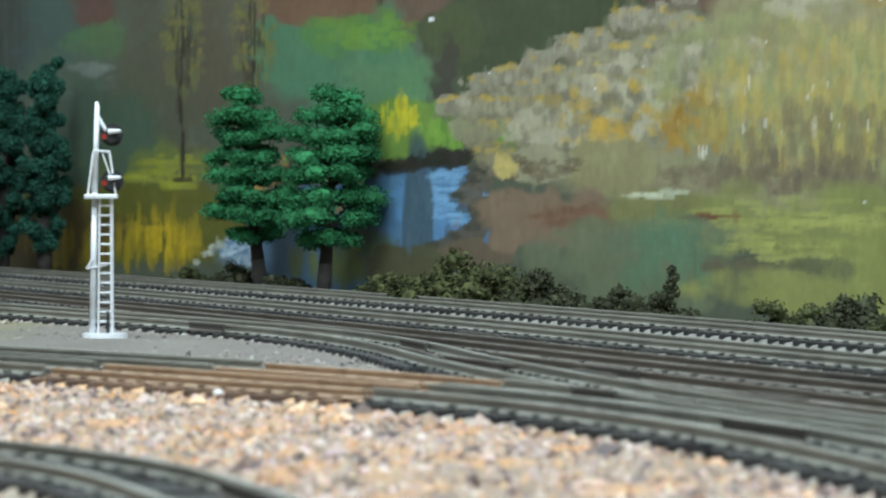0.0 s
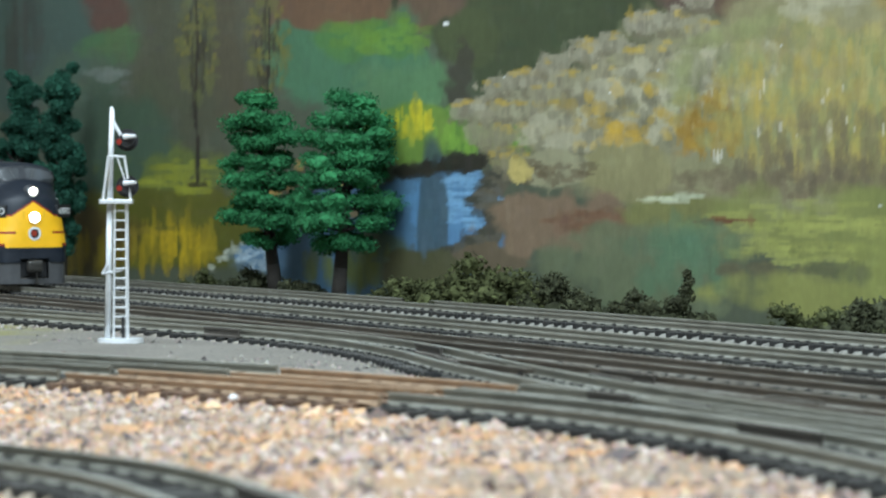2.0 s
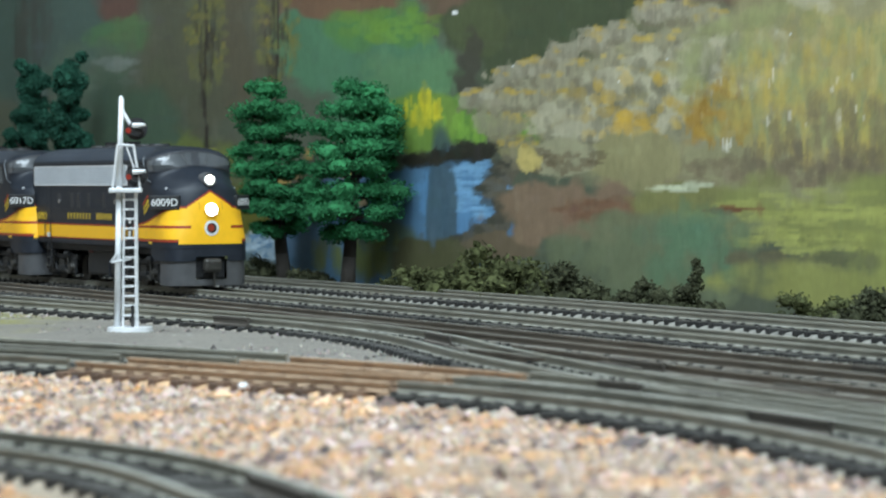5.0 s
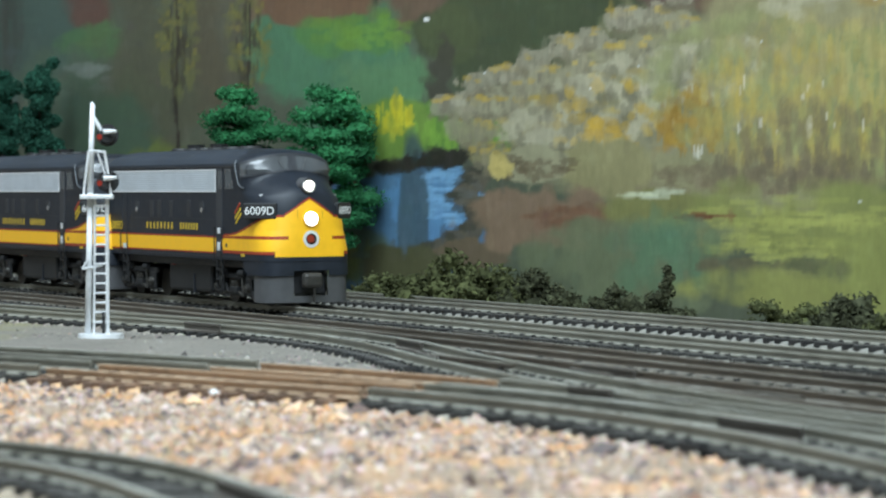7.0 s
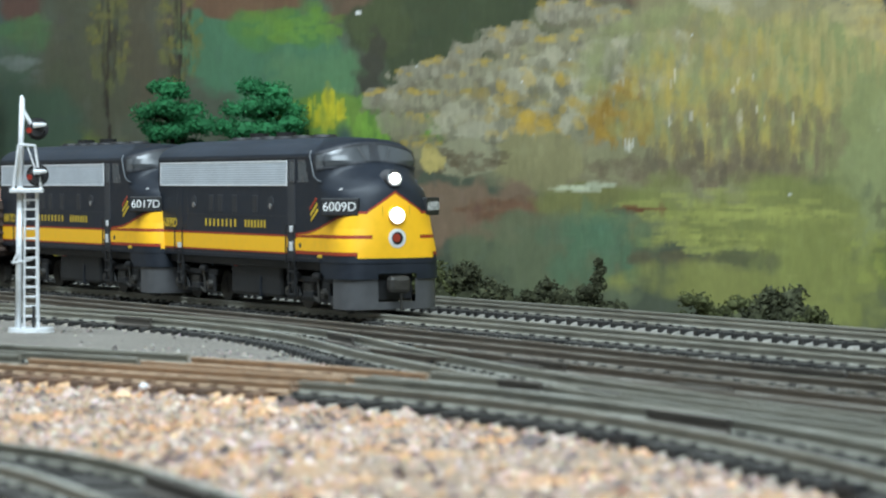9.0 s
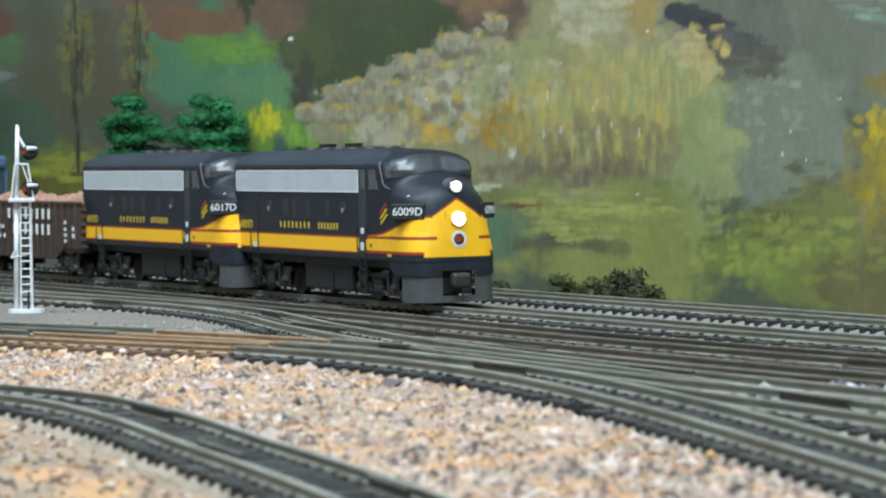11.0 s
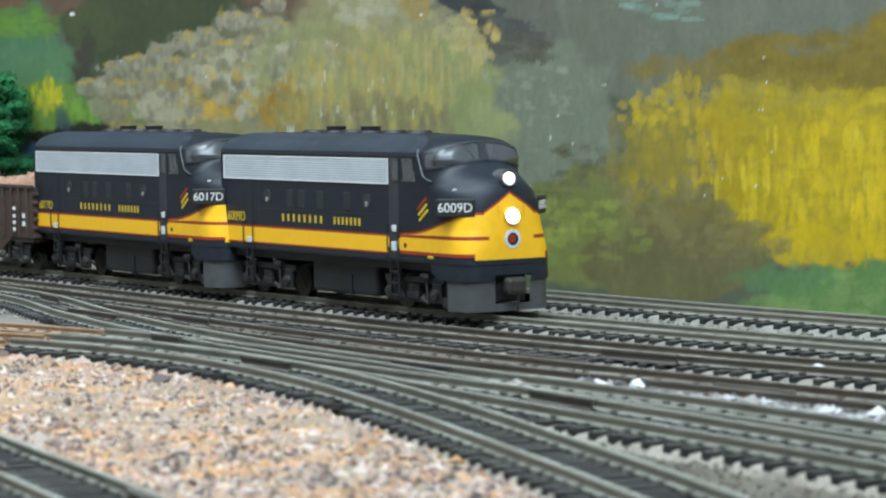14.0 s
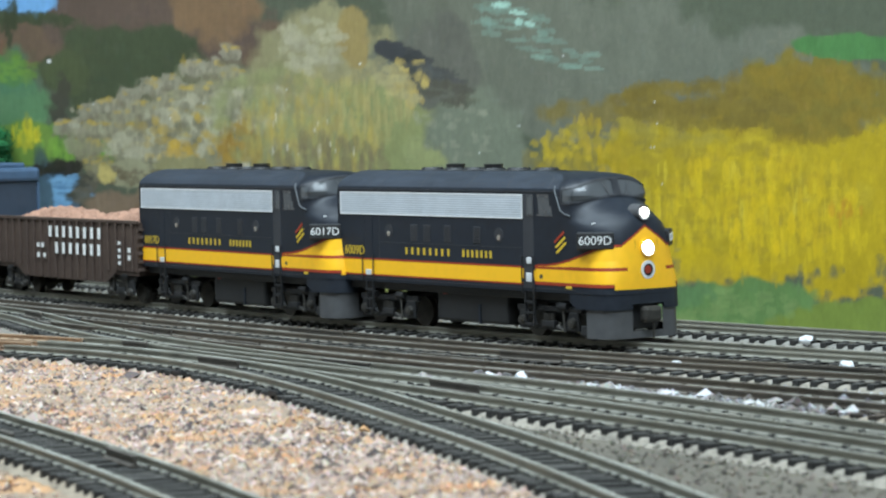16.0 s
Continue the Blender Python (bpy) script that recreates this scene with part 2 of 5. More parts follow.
N2_PTS = [(-0.012, 0.70), (0.038, 0.60), (0.085, 0.515), (0.121, 0.455), (0.155, 0.405), (0.19, 0.352), (0.235, 0.275), (0.30, 0.15)]
H_PTS = [(-0.30, 0.585), (-0.20, 0.505), (-0.125, 0.455), (-0.094, 0.432), (-0.061, 0.398), (-0.036, 0.350), (-0.016, 0.297), (0.004, 0.245), (0.025, 0.185), (0.054, 0.09)]
A_PTS = [beside(y, -0.068) for y in (1.75, 1.5, 1.3, 1.1, 0.9, 0.75, 0.6, 0.45, 0.3, 0.1)]
T_PTS = [beside(y, 0.0) for y in (1.8, 1.65, 1.5, 1.35, 1.2, 1.05, 0.9, 0.75, 0.6, 0.45, 0.3, 0.1)]
LINES = {n: smooth_path(p) for n, p in (("G", G_PTS), ("G2", G2_PTS), ("K", K_PTS), ("N1", N1_PTS), ("N2", N2_PTS), ("H", H_PTS), ("A", A_PTS), ("T", T_PTS))}


def split_line(name, *xs):
    """Cut a line into stretches where it passes the given x."""
    cuts = [0] + [int(np.argmin(np.abs(LINES[name][:, 0] - x))) for x in xs] + [len(LINES[name])]
    return [LINES[name][a:b] for a, b in zip(cuts, cuts[1:])]


LINES["G2_far"], LINES["G2_rust"], LINES["G2_grey"] = split_line("G2", -0.065, -0.006)
LINES["G_far"], LINES["G_rust"], LINES["G_near"] = split_line("G", -0.105, -0.022)


def side_of(line, x, y):
    """How far x lies to the near side of a line at depth y."""
    q = LINES[line]
    o = np.argsort(q[:, 1])
    return np.interp(y, q[o, 1], q[o, 0]) - x


def value_noise(u, v, seed):
    rng = np.random.RandomState(seed)
    lat = rng.rand(256, 256)
    iu, iv = np.floor(u).astype(int), np.floor(v).astype(int)
    fu, fv = u - iu, v - iv
    fu, fv = fu * fu * (3 - 2 * fu), fv * fv * (3 - 2 * fv)
    a, b = lat[iu % 256, iv % 256], lat[(iu + 1) % 256, iv % 256]
    c, d = lat[iu % 256, (iv + 1) % 256], lat[(iu + 1) % 256, (iv + 1) % 256]
    return (a * (1 - fu) + b * fu) * (1 - fv) + (c * (1 - fu) + d * fu) * fv


def fractal(u, v, seed, octaves=4):
    return sum(value_noise(u * 2 ** k, v * 2 ** k, seed + k) * 0.5 ** (k + 1) for k in range(octaves))


def grid_faces(nu, nv):
    i = np.arange(nu - 1)[:, None] * nv + np.arange(nv - 1)[None]
    return np.stack([i, i + nv, i + nv + 1, i + 1], -1).reshape(-1, 4)


def painted_grid(name, co, nu, nv, colour, material):
    me = bpy.data.meshes.new(name)
    me.from_pydata(co.tolist(), [], grid_faces(nu, nv).tolist())
    at = me.color_attributes.new("tint", "FLOAT_COLOR", "POINT")
    rgba = np.ones((len(co), 4), np.float32)
    rgba[:, :3] = colour
    at.data.foreach_set("color", rgba.ravel())
    me.materials.append(material)
    me.polygons.foreach_set("use_smooth", [True] * len(me.polygons))
    return new(name, me)


def tinted(name, rough, scale, bump, dist, var, stretch=(1, 1, 1)):
    """A material that takes its colour from the layer tint, with grain and relief."""
    m = bpy.data.materials.new(name)
    m.use_nodes = True
    nt = m.node_tree
    b = nt.nodes["Principled BSDF"]
    at = nt.nodes.new("ShaderNodeAttribute")
    at.attribute_name = "tint"
    tc, mp = nt.nodes.new("ShaderNodeTexCoord"), nt.nodes.new("ShaderNodeMapping")
    mp.inputs["Scale"].default_value = stretch
    n = nt.nodes.new("ShaderNodeTexNoise")
    n.inputs["Scale"].default_value, n.inputs["Detail"].default_value, n.inputs["Roughness"].default_value = scale, 8, 0.65
    nt.links.new(tc.outputs["Object"], mp.inputs["Vector"])
    nt.links.new(mp.outputs[0], n.inputs["Vector"])
    hsv, mr = nt.nodes.new("ShaderNodeHueSaturation"), nt.nodes.new("ShaderNodeMapRange")
    mr.inputs["From Min"].default_value, mr.inputs["From Max"].default_value = 0.25, 0.75
    mr.inputs["To Min"].default_value, mr.inputs["To Max"].default_value = 1 - var, 1 + var
    nt.links.new(n.outputs["Fac"], mr.inputs["Value"])
    nt.links.new(mr.outputs[0], hsv.inputs["Value"])
    nt.links.new(at.outputs["Color"], hsv.inputs["Color"])
    nt.links.new(hsv.outputs[0], b.inputs["Base Color"])
    bp = nt.nodes.new("ShaderNodeBump")
    bp.inputs["Strength"].default_value, bp.inputs["Distance"].default_value = bump, dist
    nt.links.new(n.outputs["Fac"], bp.inputs["Height"])
    nt.links.new(bp.outputs[0], b.inputs["Normal"])
    b.inputs["Roughness"].default_value = rough
    return m


# ---- ground: one sheet from wall to wall ----
SOIL = tinted("scattered_ballast", 0.92, 900, 0.8, 0.0006, 0.35)
TAN, GREYTAN, DIRT, MOSS = srgb(150, 130, 112), srgb(122, 116, 108), srgb(100, 94, 84), srgb(128, 124, 62)
gx = np.concatenate([np.linspace(-1.6, -0.56, 14), np.arange(-0.5, 0.46, 0.003), np.linspace(0.5, 1.6, 14)])
gy = np.concatenate([np.linspace(-1.6, -0.05, 20), np.arange(0.0, 1.7, 0.003), np.linspace(1.75, 2.4, 8)])
GX, GY = (a.ravel() for a in np.meshgrid(gx, gy, indexing="ij"))
front_g, behind_g = side_of("G", GX, GY), side_of("G2", GX, GY)
tan = np.clip((front_g - 0.012) / 0.006, 0, 1)
island = np.clip((-behind_g - 0.014) / 0.006, 0, 1) * np.clip((side_of("K", GX, GY) - 0.012) / 0.008, 0, 1)
tone = fractal(GX * 40, GY * 40, 5)[:, None]
col = np.array(DIRT)[None] * (0.7 + 0.7 * tone)
col = col * (1 - tan[:, None]) + tan[:, None] * np.array(TAN)[None] * (0.75 + 0.5 * tone)
orange = np.clip((fractal(GX * 55, GY * 55, 23) - 0.5) * 7, 0, 1)[:, None] * tan[:, None] * 0.55
col = col * (1 - orange) + orange * np.array(srgb(214, 156, 98))[None]
col = col * (1 - island[:, None]) + island[:, None] * np.array(GREYTAN)[None] * (0.8 + 0.4 * tone)
moss = island * np.clip((-0.15 - GX) / 0.03, 0, 1) * np.clip((fractal(GX * 60, GY * 60, 61) - 0.35) * 5, 0, 1)
col = col * (1 - 0.7 * moss[:, None]) + 0.7 * moss[:, None] * np.array(MOSS)[None]
rust = np.clip(1.4 - np.abs(side_of("G2", GX, GY) - 0.024) / 0.026, 0, 1) * np.clip((GX + 0.135) / 0.02, 0, 1) * np.clip((0.0 - GX) / 0.03, 0, 1)
sleepers = np.zeros(len(GX))
near = (GX > -0.5) & (GX < 0.46) & (GY > 0) & (GY < 1.7)
for nm in ("G", "G2", "K", "N1", "N2", "H", "A", "T"):
    q = LINES[nm][::5]
    idx = np.flatnonzero(near)
    for k in range(0, len(idx), 4000):
        p = idx[k:k + 4000]
        dd = np.hypot(GX[p, None] - q[:, 0], GY[p, None] - q[:, 1]).min(1)
        sleepers[p] = np.maximum(sleepers[p], np.clip((0.0165 - dd) / 0.002, 0, 1))
col = col * (1 - sleepers[:, None]) + sleepers[:, None] * np.array(srgb(112, 104, 92))[None] * (0.6 + 0.7 * tone)
col = col * (1 - 0.8 * rust[:, None]) + 0.8 * rust[:, None] * np.array(srgb(176, 126, 86))[None]
GZ = bed(GX, GY) - 0.0028 + 0.0008 * (fractal(GX * 300, GY * 300, 9, 3) - 0.45) + 0.0012 * (fractal(GX * 30, GY * 30, 12, 2) - 0.4) * np.maximum(tan, island)
GZ = GZ + 0.001 * np.maximum(tan, island) * (1 - np.clip((off_line(GX, GY) - 0.26) / 0.02, 0, 1))
GZ = GZ - 0.0007 * sleepers
drop = np.clip((-off_line(GX, GY) - 0.104) / 0.03, 0, 1)
GZ = GZ - 0.010 * drop * drop * (3 - 2 * drop)
ground = painted_grid("ground", np.stack([GX, GY, GZ], 1), len(gx), len(gy), col, SOIL)
tagged(ground, "grey and tan ballast ground of the layout", "ground", kind="structure")

# ---- painted backdrop: a bent board behind the tracks ----
F0 = 4498.5


def board_x(y):
    plane = (0.97394 - y) / 0.92684
    bent = np.interp(y, LY, LX) + 0.150
    k = 0.012
    return k * np.logaddexp(plane / k, bent / k)


BU = np.arange(-420, 3560, 3.4)
slope = np.tan(np.arctan((BU - 784) / F0) - radians(1.439))
lo, hi = np.full(len(BU), 0.2), np.full(len(BU), 1.93)
for _ in range(40):
    mid = (lo + hi) / 2
    inside = slope * mid < board_x(mid)
    lo, hi = np.where(inside, mid, lo), np.where(inside, hi, mid)
BY = (lo + hi) / 2
BX = slope * BY
bz = np.linspace(-0.02, 0.30, 330)
BV = 330 - F0 * (bz[None] - 0.045) / (np.hypot(BX, BY) * np.cos(np.arctan((BU - 784) / F0)))[:, None]
UU = np.repeat(BU[:, None], len(bz), 1)
art = np.empty((*UU.shape, 3))
art[:] = srgb(84, 90, 74)
rng = np.random.RandomState(7)


def wash(u, v, ru, rv, rgb, edge=0.35, rough=0.6, grain=60.0, seed=1, strength=1.0):
    """One broad patch of paint with an uneven edge."""
    a, b = np.searchsorted(BU, [u - ru * 1.7, u + ru * 1.7])
    if a >= b:
        return
    x, y = UU[a:b], BV[a:b]
    f = 1 - ((x - u) / ru) ** 2 - ((y - v) / rv) ** 2 + rough * 2 * (fractal(x / grain + 50, y / grain + 50, seed) - 0.47)
    m = (np.clip(f / (0.5 * edge), 0, 1) * strength)[..., None]
    tone = 0.86 + 0.3 * fractal(x / 45 + 9, y / 90 + 9, seed + 31)[..., None]
    art[a:b] = art[a:b] * (1 - m) + m * np.array(srgb(*rgb)) * tone


def dabs(n, u, v, ru, rv, su, sv, rgb, jitter=0.2, alpha=0.85, lean=0.0):
    """n brush marks, each about su by sv, strewn over an oval."""
    for _ in range(n):
        r, t = math.sqrt(rng.rand()), rng.rand() * 6.283
        cu, cv = u + ru * r * math.cos(t), v + rv * r * math.sin(t)
        cv += lean * (cu - u)
        k = 0.6 + 0.8 * rng.rand()
        w, h, tone = su * k, sv * (0.6 + 0.8 * rng.rand()), 1 + jitter * (2 * rng.rand() - 1)
        a, b = np.searchsorted(BU, [cu - 1.5 * w, cu + 1.5 * w])
        if a >= b:
            continue
        x, y = UU[a:b], BV[a:b]
        f = 1 - ((x - cu) / w) ** 2 - ((y - cv) / h) ** 2 + 0.9 * (value_noise(x / 6 + cu, y / 9 + cv, 3) - 0.5)
        m = (np.clip(f * 3.2, 0, 1) * alpha)[..., None]
        art[a:b] = art[a:b] * (1 - m) + m * np.array(srgb(*rgb)) * tone


# far hills and sky
wash(560, -40, 900, 105, (104, 86, 70), 0.5, 0.5, seed=3)
wash(1000, -60, 330, 150, (96, 80, 70), 0.5, 0.8, seed=4)
wash(1180, -130, 120, 120, (126, 100, 74), 0.6, 0.6, seed=5)
wash(120, 60, 330, 170, (84, 92, 78), 0.4, 0.6, seed=6)
wash(130, 30, 90, 70, (98, 72, 62), 0.6, 0.5, seed=7)
wash(20, 60, 130, 120, (68, 90, 82), 0.6, 0.8, seed=8)
dabs(14, 20, 60, 40, 80, 5, 60, (58, 62, 56), alpha=0.6)
wash(190, 75, 70, 34, (76, 114, 70), 0.9, 1.4, 34, seed=9, strength=0.8)
wash(120, 140, 110, 60, (78, 98, 78), 0.9, 1.2, 40, seed=99, strength=0.7)
wash(250, 210, 70, 90, (76, 104, 74), 0.9, 1.0, 40, seed=98, strength=0.6)
dabs(6, 180, 130, 30, 24, 28, 8, (118, 126, 118), alpha=0.6, lean=0.8)
wash(300, 150, 150, 210, (82, 82, 64), 0.9, 0.9, seed=10, strength=0.85)
wash(400, 90, 60, 130, (88, 76, 60), 1.4, 1.0, 40, seed=11, strength=0.45)
wash(600, 110, 150, 150, (78, 118, 88), 0.6, 0.8, seed=12)
wash(560, 12, 110, 40, (112, 86, 66), 0.5, 0.6, seed=13)
wash(630, 60, 115, 42, (82, 124, 66), 0.9, 1.2, 40, seed=14, strength=0.8)
dabs(40, 650, 55, 90, 35, 16, 9, (104, 140, 58), alpha=0.5)
wash(690, 140, 80, 60, (94, 130, 90), 0.9, 1.2, 40, seed=15, strength=0.8)
wash(180, 250, 130, 110, (70, 92, 74), 0.8, 0.5, seed=16, strength=0.8)
wash(960, 60, 230, 130, (68, 77, 54), 0.4, 0.6, seed=17)
wash(805, 60, 60, 60, (76, 84, 56), 0.5, 0.5, seed=18)
wash(790, 130, 26, 70, (68, 66, 56), 0.8, 1.2, 30, seed=19, strength=0.85)
wash(690, -110, 110, 52, (112, 165, 215), 0.3, 0.3, seed=2)
wash(640, -165, 190, 50, (120, 172, 220), 0.3, 0.3, seed=2)
dabs(16, 740, -62, 80, 9, 20, 12, (62, 70, 48))
dabs(8, 680, -50, 24, 26, 6, 30, (58, 66, 44))
# two painted bare trees
for cu, top, foot in ((325, -60, 312), (452, -90, 330)):
    dabs(70, cu, 70, 38, 100, 7, 11, (104, 106, 60), alpha=0.4)
    dabs(40, cu, 60, 40, 95, 4, 6, (122, 116, 52), alpha=0.5)
    for v in range(top, foot, 7):
        w = 1.3 + 2.6 * (v - top) / (foot - top)
        wash(cu + 2 * math.sin(v / 37), v, w, 9, (52, 46, 36), 0.5, 0.2, seed=20)
    dabs(34, cu, 80, 24, 80, 1.8, 20, (54, 50, 40), alpha=0.6)
# meadow and river at the trees
wash(300, 300, 130, 60, (104, 114, 56), 1.4, 1.4, 36, seed=21, strength=0.8)
wash(240, 395, 260, 80, (96, 96, 40), 0.6, 0.6, seed=22)
wash(90, 420, 140, 70, (82, 70, 38), 0.6, 0.6, seed=23)
dabs(60, 285, 425, 75, 42, 6, 30, (164, 142, 40), alpha=0.4)
dabs(26, 290, 430, 55, 34, 4, 26, (196, 164, 40), alpha=0.5)
wash(60, 470, 120, 34, (70, 64, 40), 1.0, 1.0, 40, seed=55, strength=0.7)
dabs(26, 120, 440, 90, 30, 5, 30, (128, 112, 34), alpha=0.5)
dabs(30, 300, 300, 70, 30, 22, 7, (146, 148, 52), alpha=0.5)
wash(870, 225, 200, 46, (98, 134, 62), 0.7, 1.2, 36, seed=24)
wash(700, 225, 90, 60, (112, 140, 66), 0.5, 0.5, seed=25)
dabs(26, 706, 208, 40, 24, 5, 19, (196, 184, 52), alpha=0.6)
dabs(60, 860, 235, 130, 30, 5, 14, (122, 160, 66), alpha=0.5)
wash(650, 420, 230, 120, (84, 118, 146), 0.5, 0.8, seed=26)
wash(780, 350, 85, 75, (92, 134, 172), 0.3, 0.8, 30, seed=27)
dabs(60, 800, 345, 45, 55, 22, 3, (126, 172, 206), alpha=0.5)
wash(742, 410, 30, 190, (66, 82, 88), 0.6, 0.3, seed=28, strength=0.85)
dabs(24, 742, 390, 24, 80, 6, 40, (76, 96, 108), alpha=0.4)
wash(640, 450, 70, 60, (92, 104, 62), 0.7, 0.5, seed=29, strength=0.7)
dabs(30, 590, 460, 90, 30, 8, 30, (112, 122, 66), alpha=0.45)
wash(440, 447, 70, 30, (104, 138, 168), 0.8, 1.0, 24, seed=30)
dabs(15, 378, 442, 34, 8, 8, 4, (196, 202, 186), alpha=0.55, lean=-0.7)
dabs(46, 428, 450, 34, 22, 6, 4, (186, 206, 216), alpha=0.6)
dabs(16, 560, 325, 110, 60, 14, 8, (196, 160, 84), alpha=0.6)
dabs(34, 790, 282, 105, 9, 17, 11, (48, 46, 38), alpha=0.9, lean=-0.12)
for cu, cv in ((852, 300), (836, 322), (818, 346), (836, 366), (848, 384), (832, 404), (800, 424), (768, 440), (742, 458)):
    wash(cu + 14, cv, 24, 19, (94, 88, 74), 0.5, 0.9, 16, seed=int(cu), strength=0.95)
    dabs(5, cu, cv, 12, 10, 12, 7, (70, 70, 60), alpha=0.7)
wash(842, 448, 70, 30, (104, 92, 74), 0.6, 0.9, 24, seed=27)
for v in range(146, 316, 6):
    wash(325 + 2 * math.sin(v / 37), v, 2.6 + 1.6 * (v - 146) / 170, 8, (50, 44, 36), 0.5, 0.2, seed=20)
dabs(10, 325, 316, 16, 4, 9, 4, (70, 66, 40), alpha=0.6)
# the big pale hillside
wash(1330, 215, 400, 215, (142, 138, 104), 0.5, 0.6, 80, seed=31)
wash(1500, 60, 260, 190, (144, 138, 102), 0.6, 0.7, 80, seed=32)
wash(1100, 190, 220, 90, (142, 138, 110), 0.5, 0.8, 40, seed=33)
wash(900, 185, 110, 34, (148, 144, 118), 0.4, 0.7, 36, seed=34)
wash(1640, 190, 190, 170, (138, 142, 94), 0.8, 0.9, 60, seed=35)
for k in range(13):
    for row in range(4):
        cu = 796 + k * 34 + row * 24 + 10 * math.sin(k * 2.3 + row)
        cv = 186 - k * 15.5 + row * (30 + 1.5 * k) + 13 * math.sin(k * 1.9 + 2 * row)
        if row and cu > 1330:
            continue
        wash(cu, cv, 34, 23, ((158, 152, 130), (150, 145, 118), (142, 138, 106), (146, 140, 102))[row], 0.5, 1.1, 16, seed=40 + k + 13 * row, strength=0.75)
        dabs(7, cu, cv + 22, 28, 8, 9, 8, (118, 112, 90), alpha=0.5)
        dabs(9, cu, cv + 4, 26, 12, 3, 12, (124, 118, 98), alpha=0.5)
        dabs(2 if (k + row) % 3 else 6, cu, cv - 11, 24, 8, 9, 5, (184, 156, 70), alpha=0.5)
dabs(170, 1130, 170, 240, 70, 20, 13, (170, 164, 138), alpha=0.55, lean=-0.28)
dabs(110, 1150, 180, 240, 80, 9, 14, (108, 106, 86), alpha=0.4, lean=-0.28)
dabs(60, 1130, 205, 190, 60, 12, 10, (184, 152, 58), alpha=0.4)
dabs(14, 1085, 235, 40, 22, 14, 12, (194, 156, 52), alpha=0.35)
dabs(80, 1230, 215, 60, 45, 5, 24, (152, 120, 52), alpha=0.55)
dabs(260, 1430, 170, 200, 150, 8, 24, (164, 150, 92), alpha=0.3)
dabs(160, 1350, 150, 200, 130, 20, 16, (142, 146, 98), alpha=0.3)
dabs(150, 1420, 190, 190, 120, 7, 22, (178, 156, 78), alpha=0.3)
dabs(120, 1480, 260, 170, 70, 7, 24, (122, 112, 84), alpha=0.45)
dabs(12, 1420, 190, 150, 70, 2.0, 11, (210, 204, 184), alpha=0.6)
dabs(3, 1248, 268, 10, 8, 2.0, 12, (220, 216, 200), alpha=0.7)
dabs(90, 1560, 60, 170, 130, 6, 34, (172, 158, 104), alpha=0.4)
dabs(120, 1330, 318, 240, 26, 15, 9, (116, 104, 82), alpha=0.45)
dabs(60, 1420, 300, 170, 30, 6, 20, (104, 94, 76), alpha=0.4)
wash(1080, 300, 90, 60, (140, 134, 96), 0.4, 0.7, 40, seed=61)
wash(960, 290, 60, 34, (150, 146, 116), 0.5, 0.7, 40, seed=62)
dabs(20, 955, 295, 75, 22, 16, 6, (98, 84, 64), alpha=0.6)
dabs(14, 895, 290, 18, 18, 14, 10, (182, 164, 100), alpha=0.8)
wash(960, 385, 135, 62, (128, 108, 88), 0.6, 0.9, 50, seed=63)
dabs(40, 1040, 385, 90, 20, 22, 7, (118, 86, 66), alpha=0.4)
wash(1200, 370, 130, 40, (124, 124, 78), 0.6, 0.7, 60, seed=65)
wash(1470, 400, 260, 85, (128, 132, 78), 1.3, 1.1, 60, seed=66)
dabs(80, 1420, 410, 230, 60, 34, 6, (164, 166, 92), alpha=0.4)
dabs(8, 1170, 342, 40, 6, 26, 5, (186, 190, 160), alpha=0.7)
dabs(7, 1260, 382, 34, 8, 26, 5, (112, 78, 54), alpha=0.8)
wash(1130, 470, 200, 90, (108, 116, 88), 0.8, 1.0, 50, seed=67, strength=0.85)
dabs(60, 1180, 450, 100, 60, 16, 26, (92, 120, 92), alpha=0.3)
dabs(34, 1330, 472, 90, 10, 15, 8, (100, 96, 74), alpha=0.5)
wash(1420, 510, 190, 46, (138, 140, 82), 1.2, 1.1, 60, seed=69)
dabs(34, 1500, 470, 110, 10, 15, 8, (96, 98, 70), alpha=0.55)
wash(1610, 500, 180, 110, (132, 136, 78), 1.2, 1.0, 60, seed=70)
wash(720, 470, 90, 40, (82, 82, 58), 0.6, 0.7, 40, seed=72)
# grey-green slopes and the yellow field further along
wash(2100, -60, 520, 260, (104, 107, 93), 0.6, 0.7, 100, seed=80)
wash(1900, 230, 170, 210, (116, 122, 104), 0.5, 0.5, 90, seed=81)
wash(2700, 20, 520, 190, (103, 106, 92), 0.6, 0.7, 100, seed=82)
wash(1790, -20, 120, 130, (98, 98, 88), 0.5, 0.7, 60, seed=83)
dabs(16, 1690, -30, 45, 36, 34, 13, (60, 62, 62), alpha=0.8, lean=0.25)
dabs(30, 1790, 50, 90, 50, 34, 9, (84, 82, 70), alpha=0.6, lean=0.2)
dabs(34, 1700, 40, 60, 60, 14, 12, (186, 164, 96), alpha=0.6)
dabs(30, 1820, 150, 120, 90, 12, 9, (150, 150, 130), alpha=0.35)
dabs(40, 2080, -100, 200, 60, 30, 8, (130, 160, 144), alpha=0.35, lean=0.3)
dabs(7, 2010, -150, 60, 20, 24, 8, (164, 200, 184), alpha=0.7, lean=0.5)
wash(1700, 330, 100, 120, (136, 142, 96), 1.4, 1.3, 50, seed=84)
wash(1480, -50, 120, 100, (148, 142, 106), 0.6, 0.8, 40, seed=73)
wash(1545, -70, 50, 90, (150, 132, 84), 0.6, 0.6, 40, seed=97)
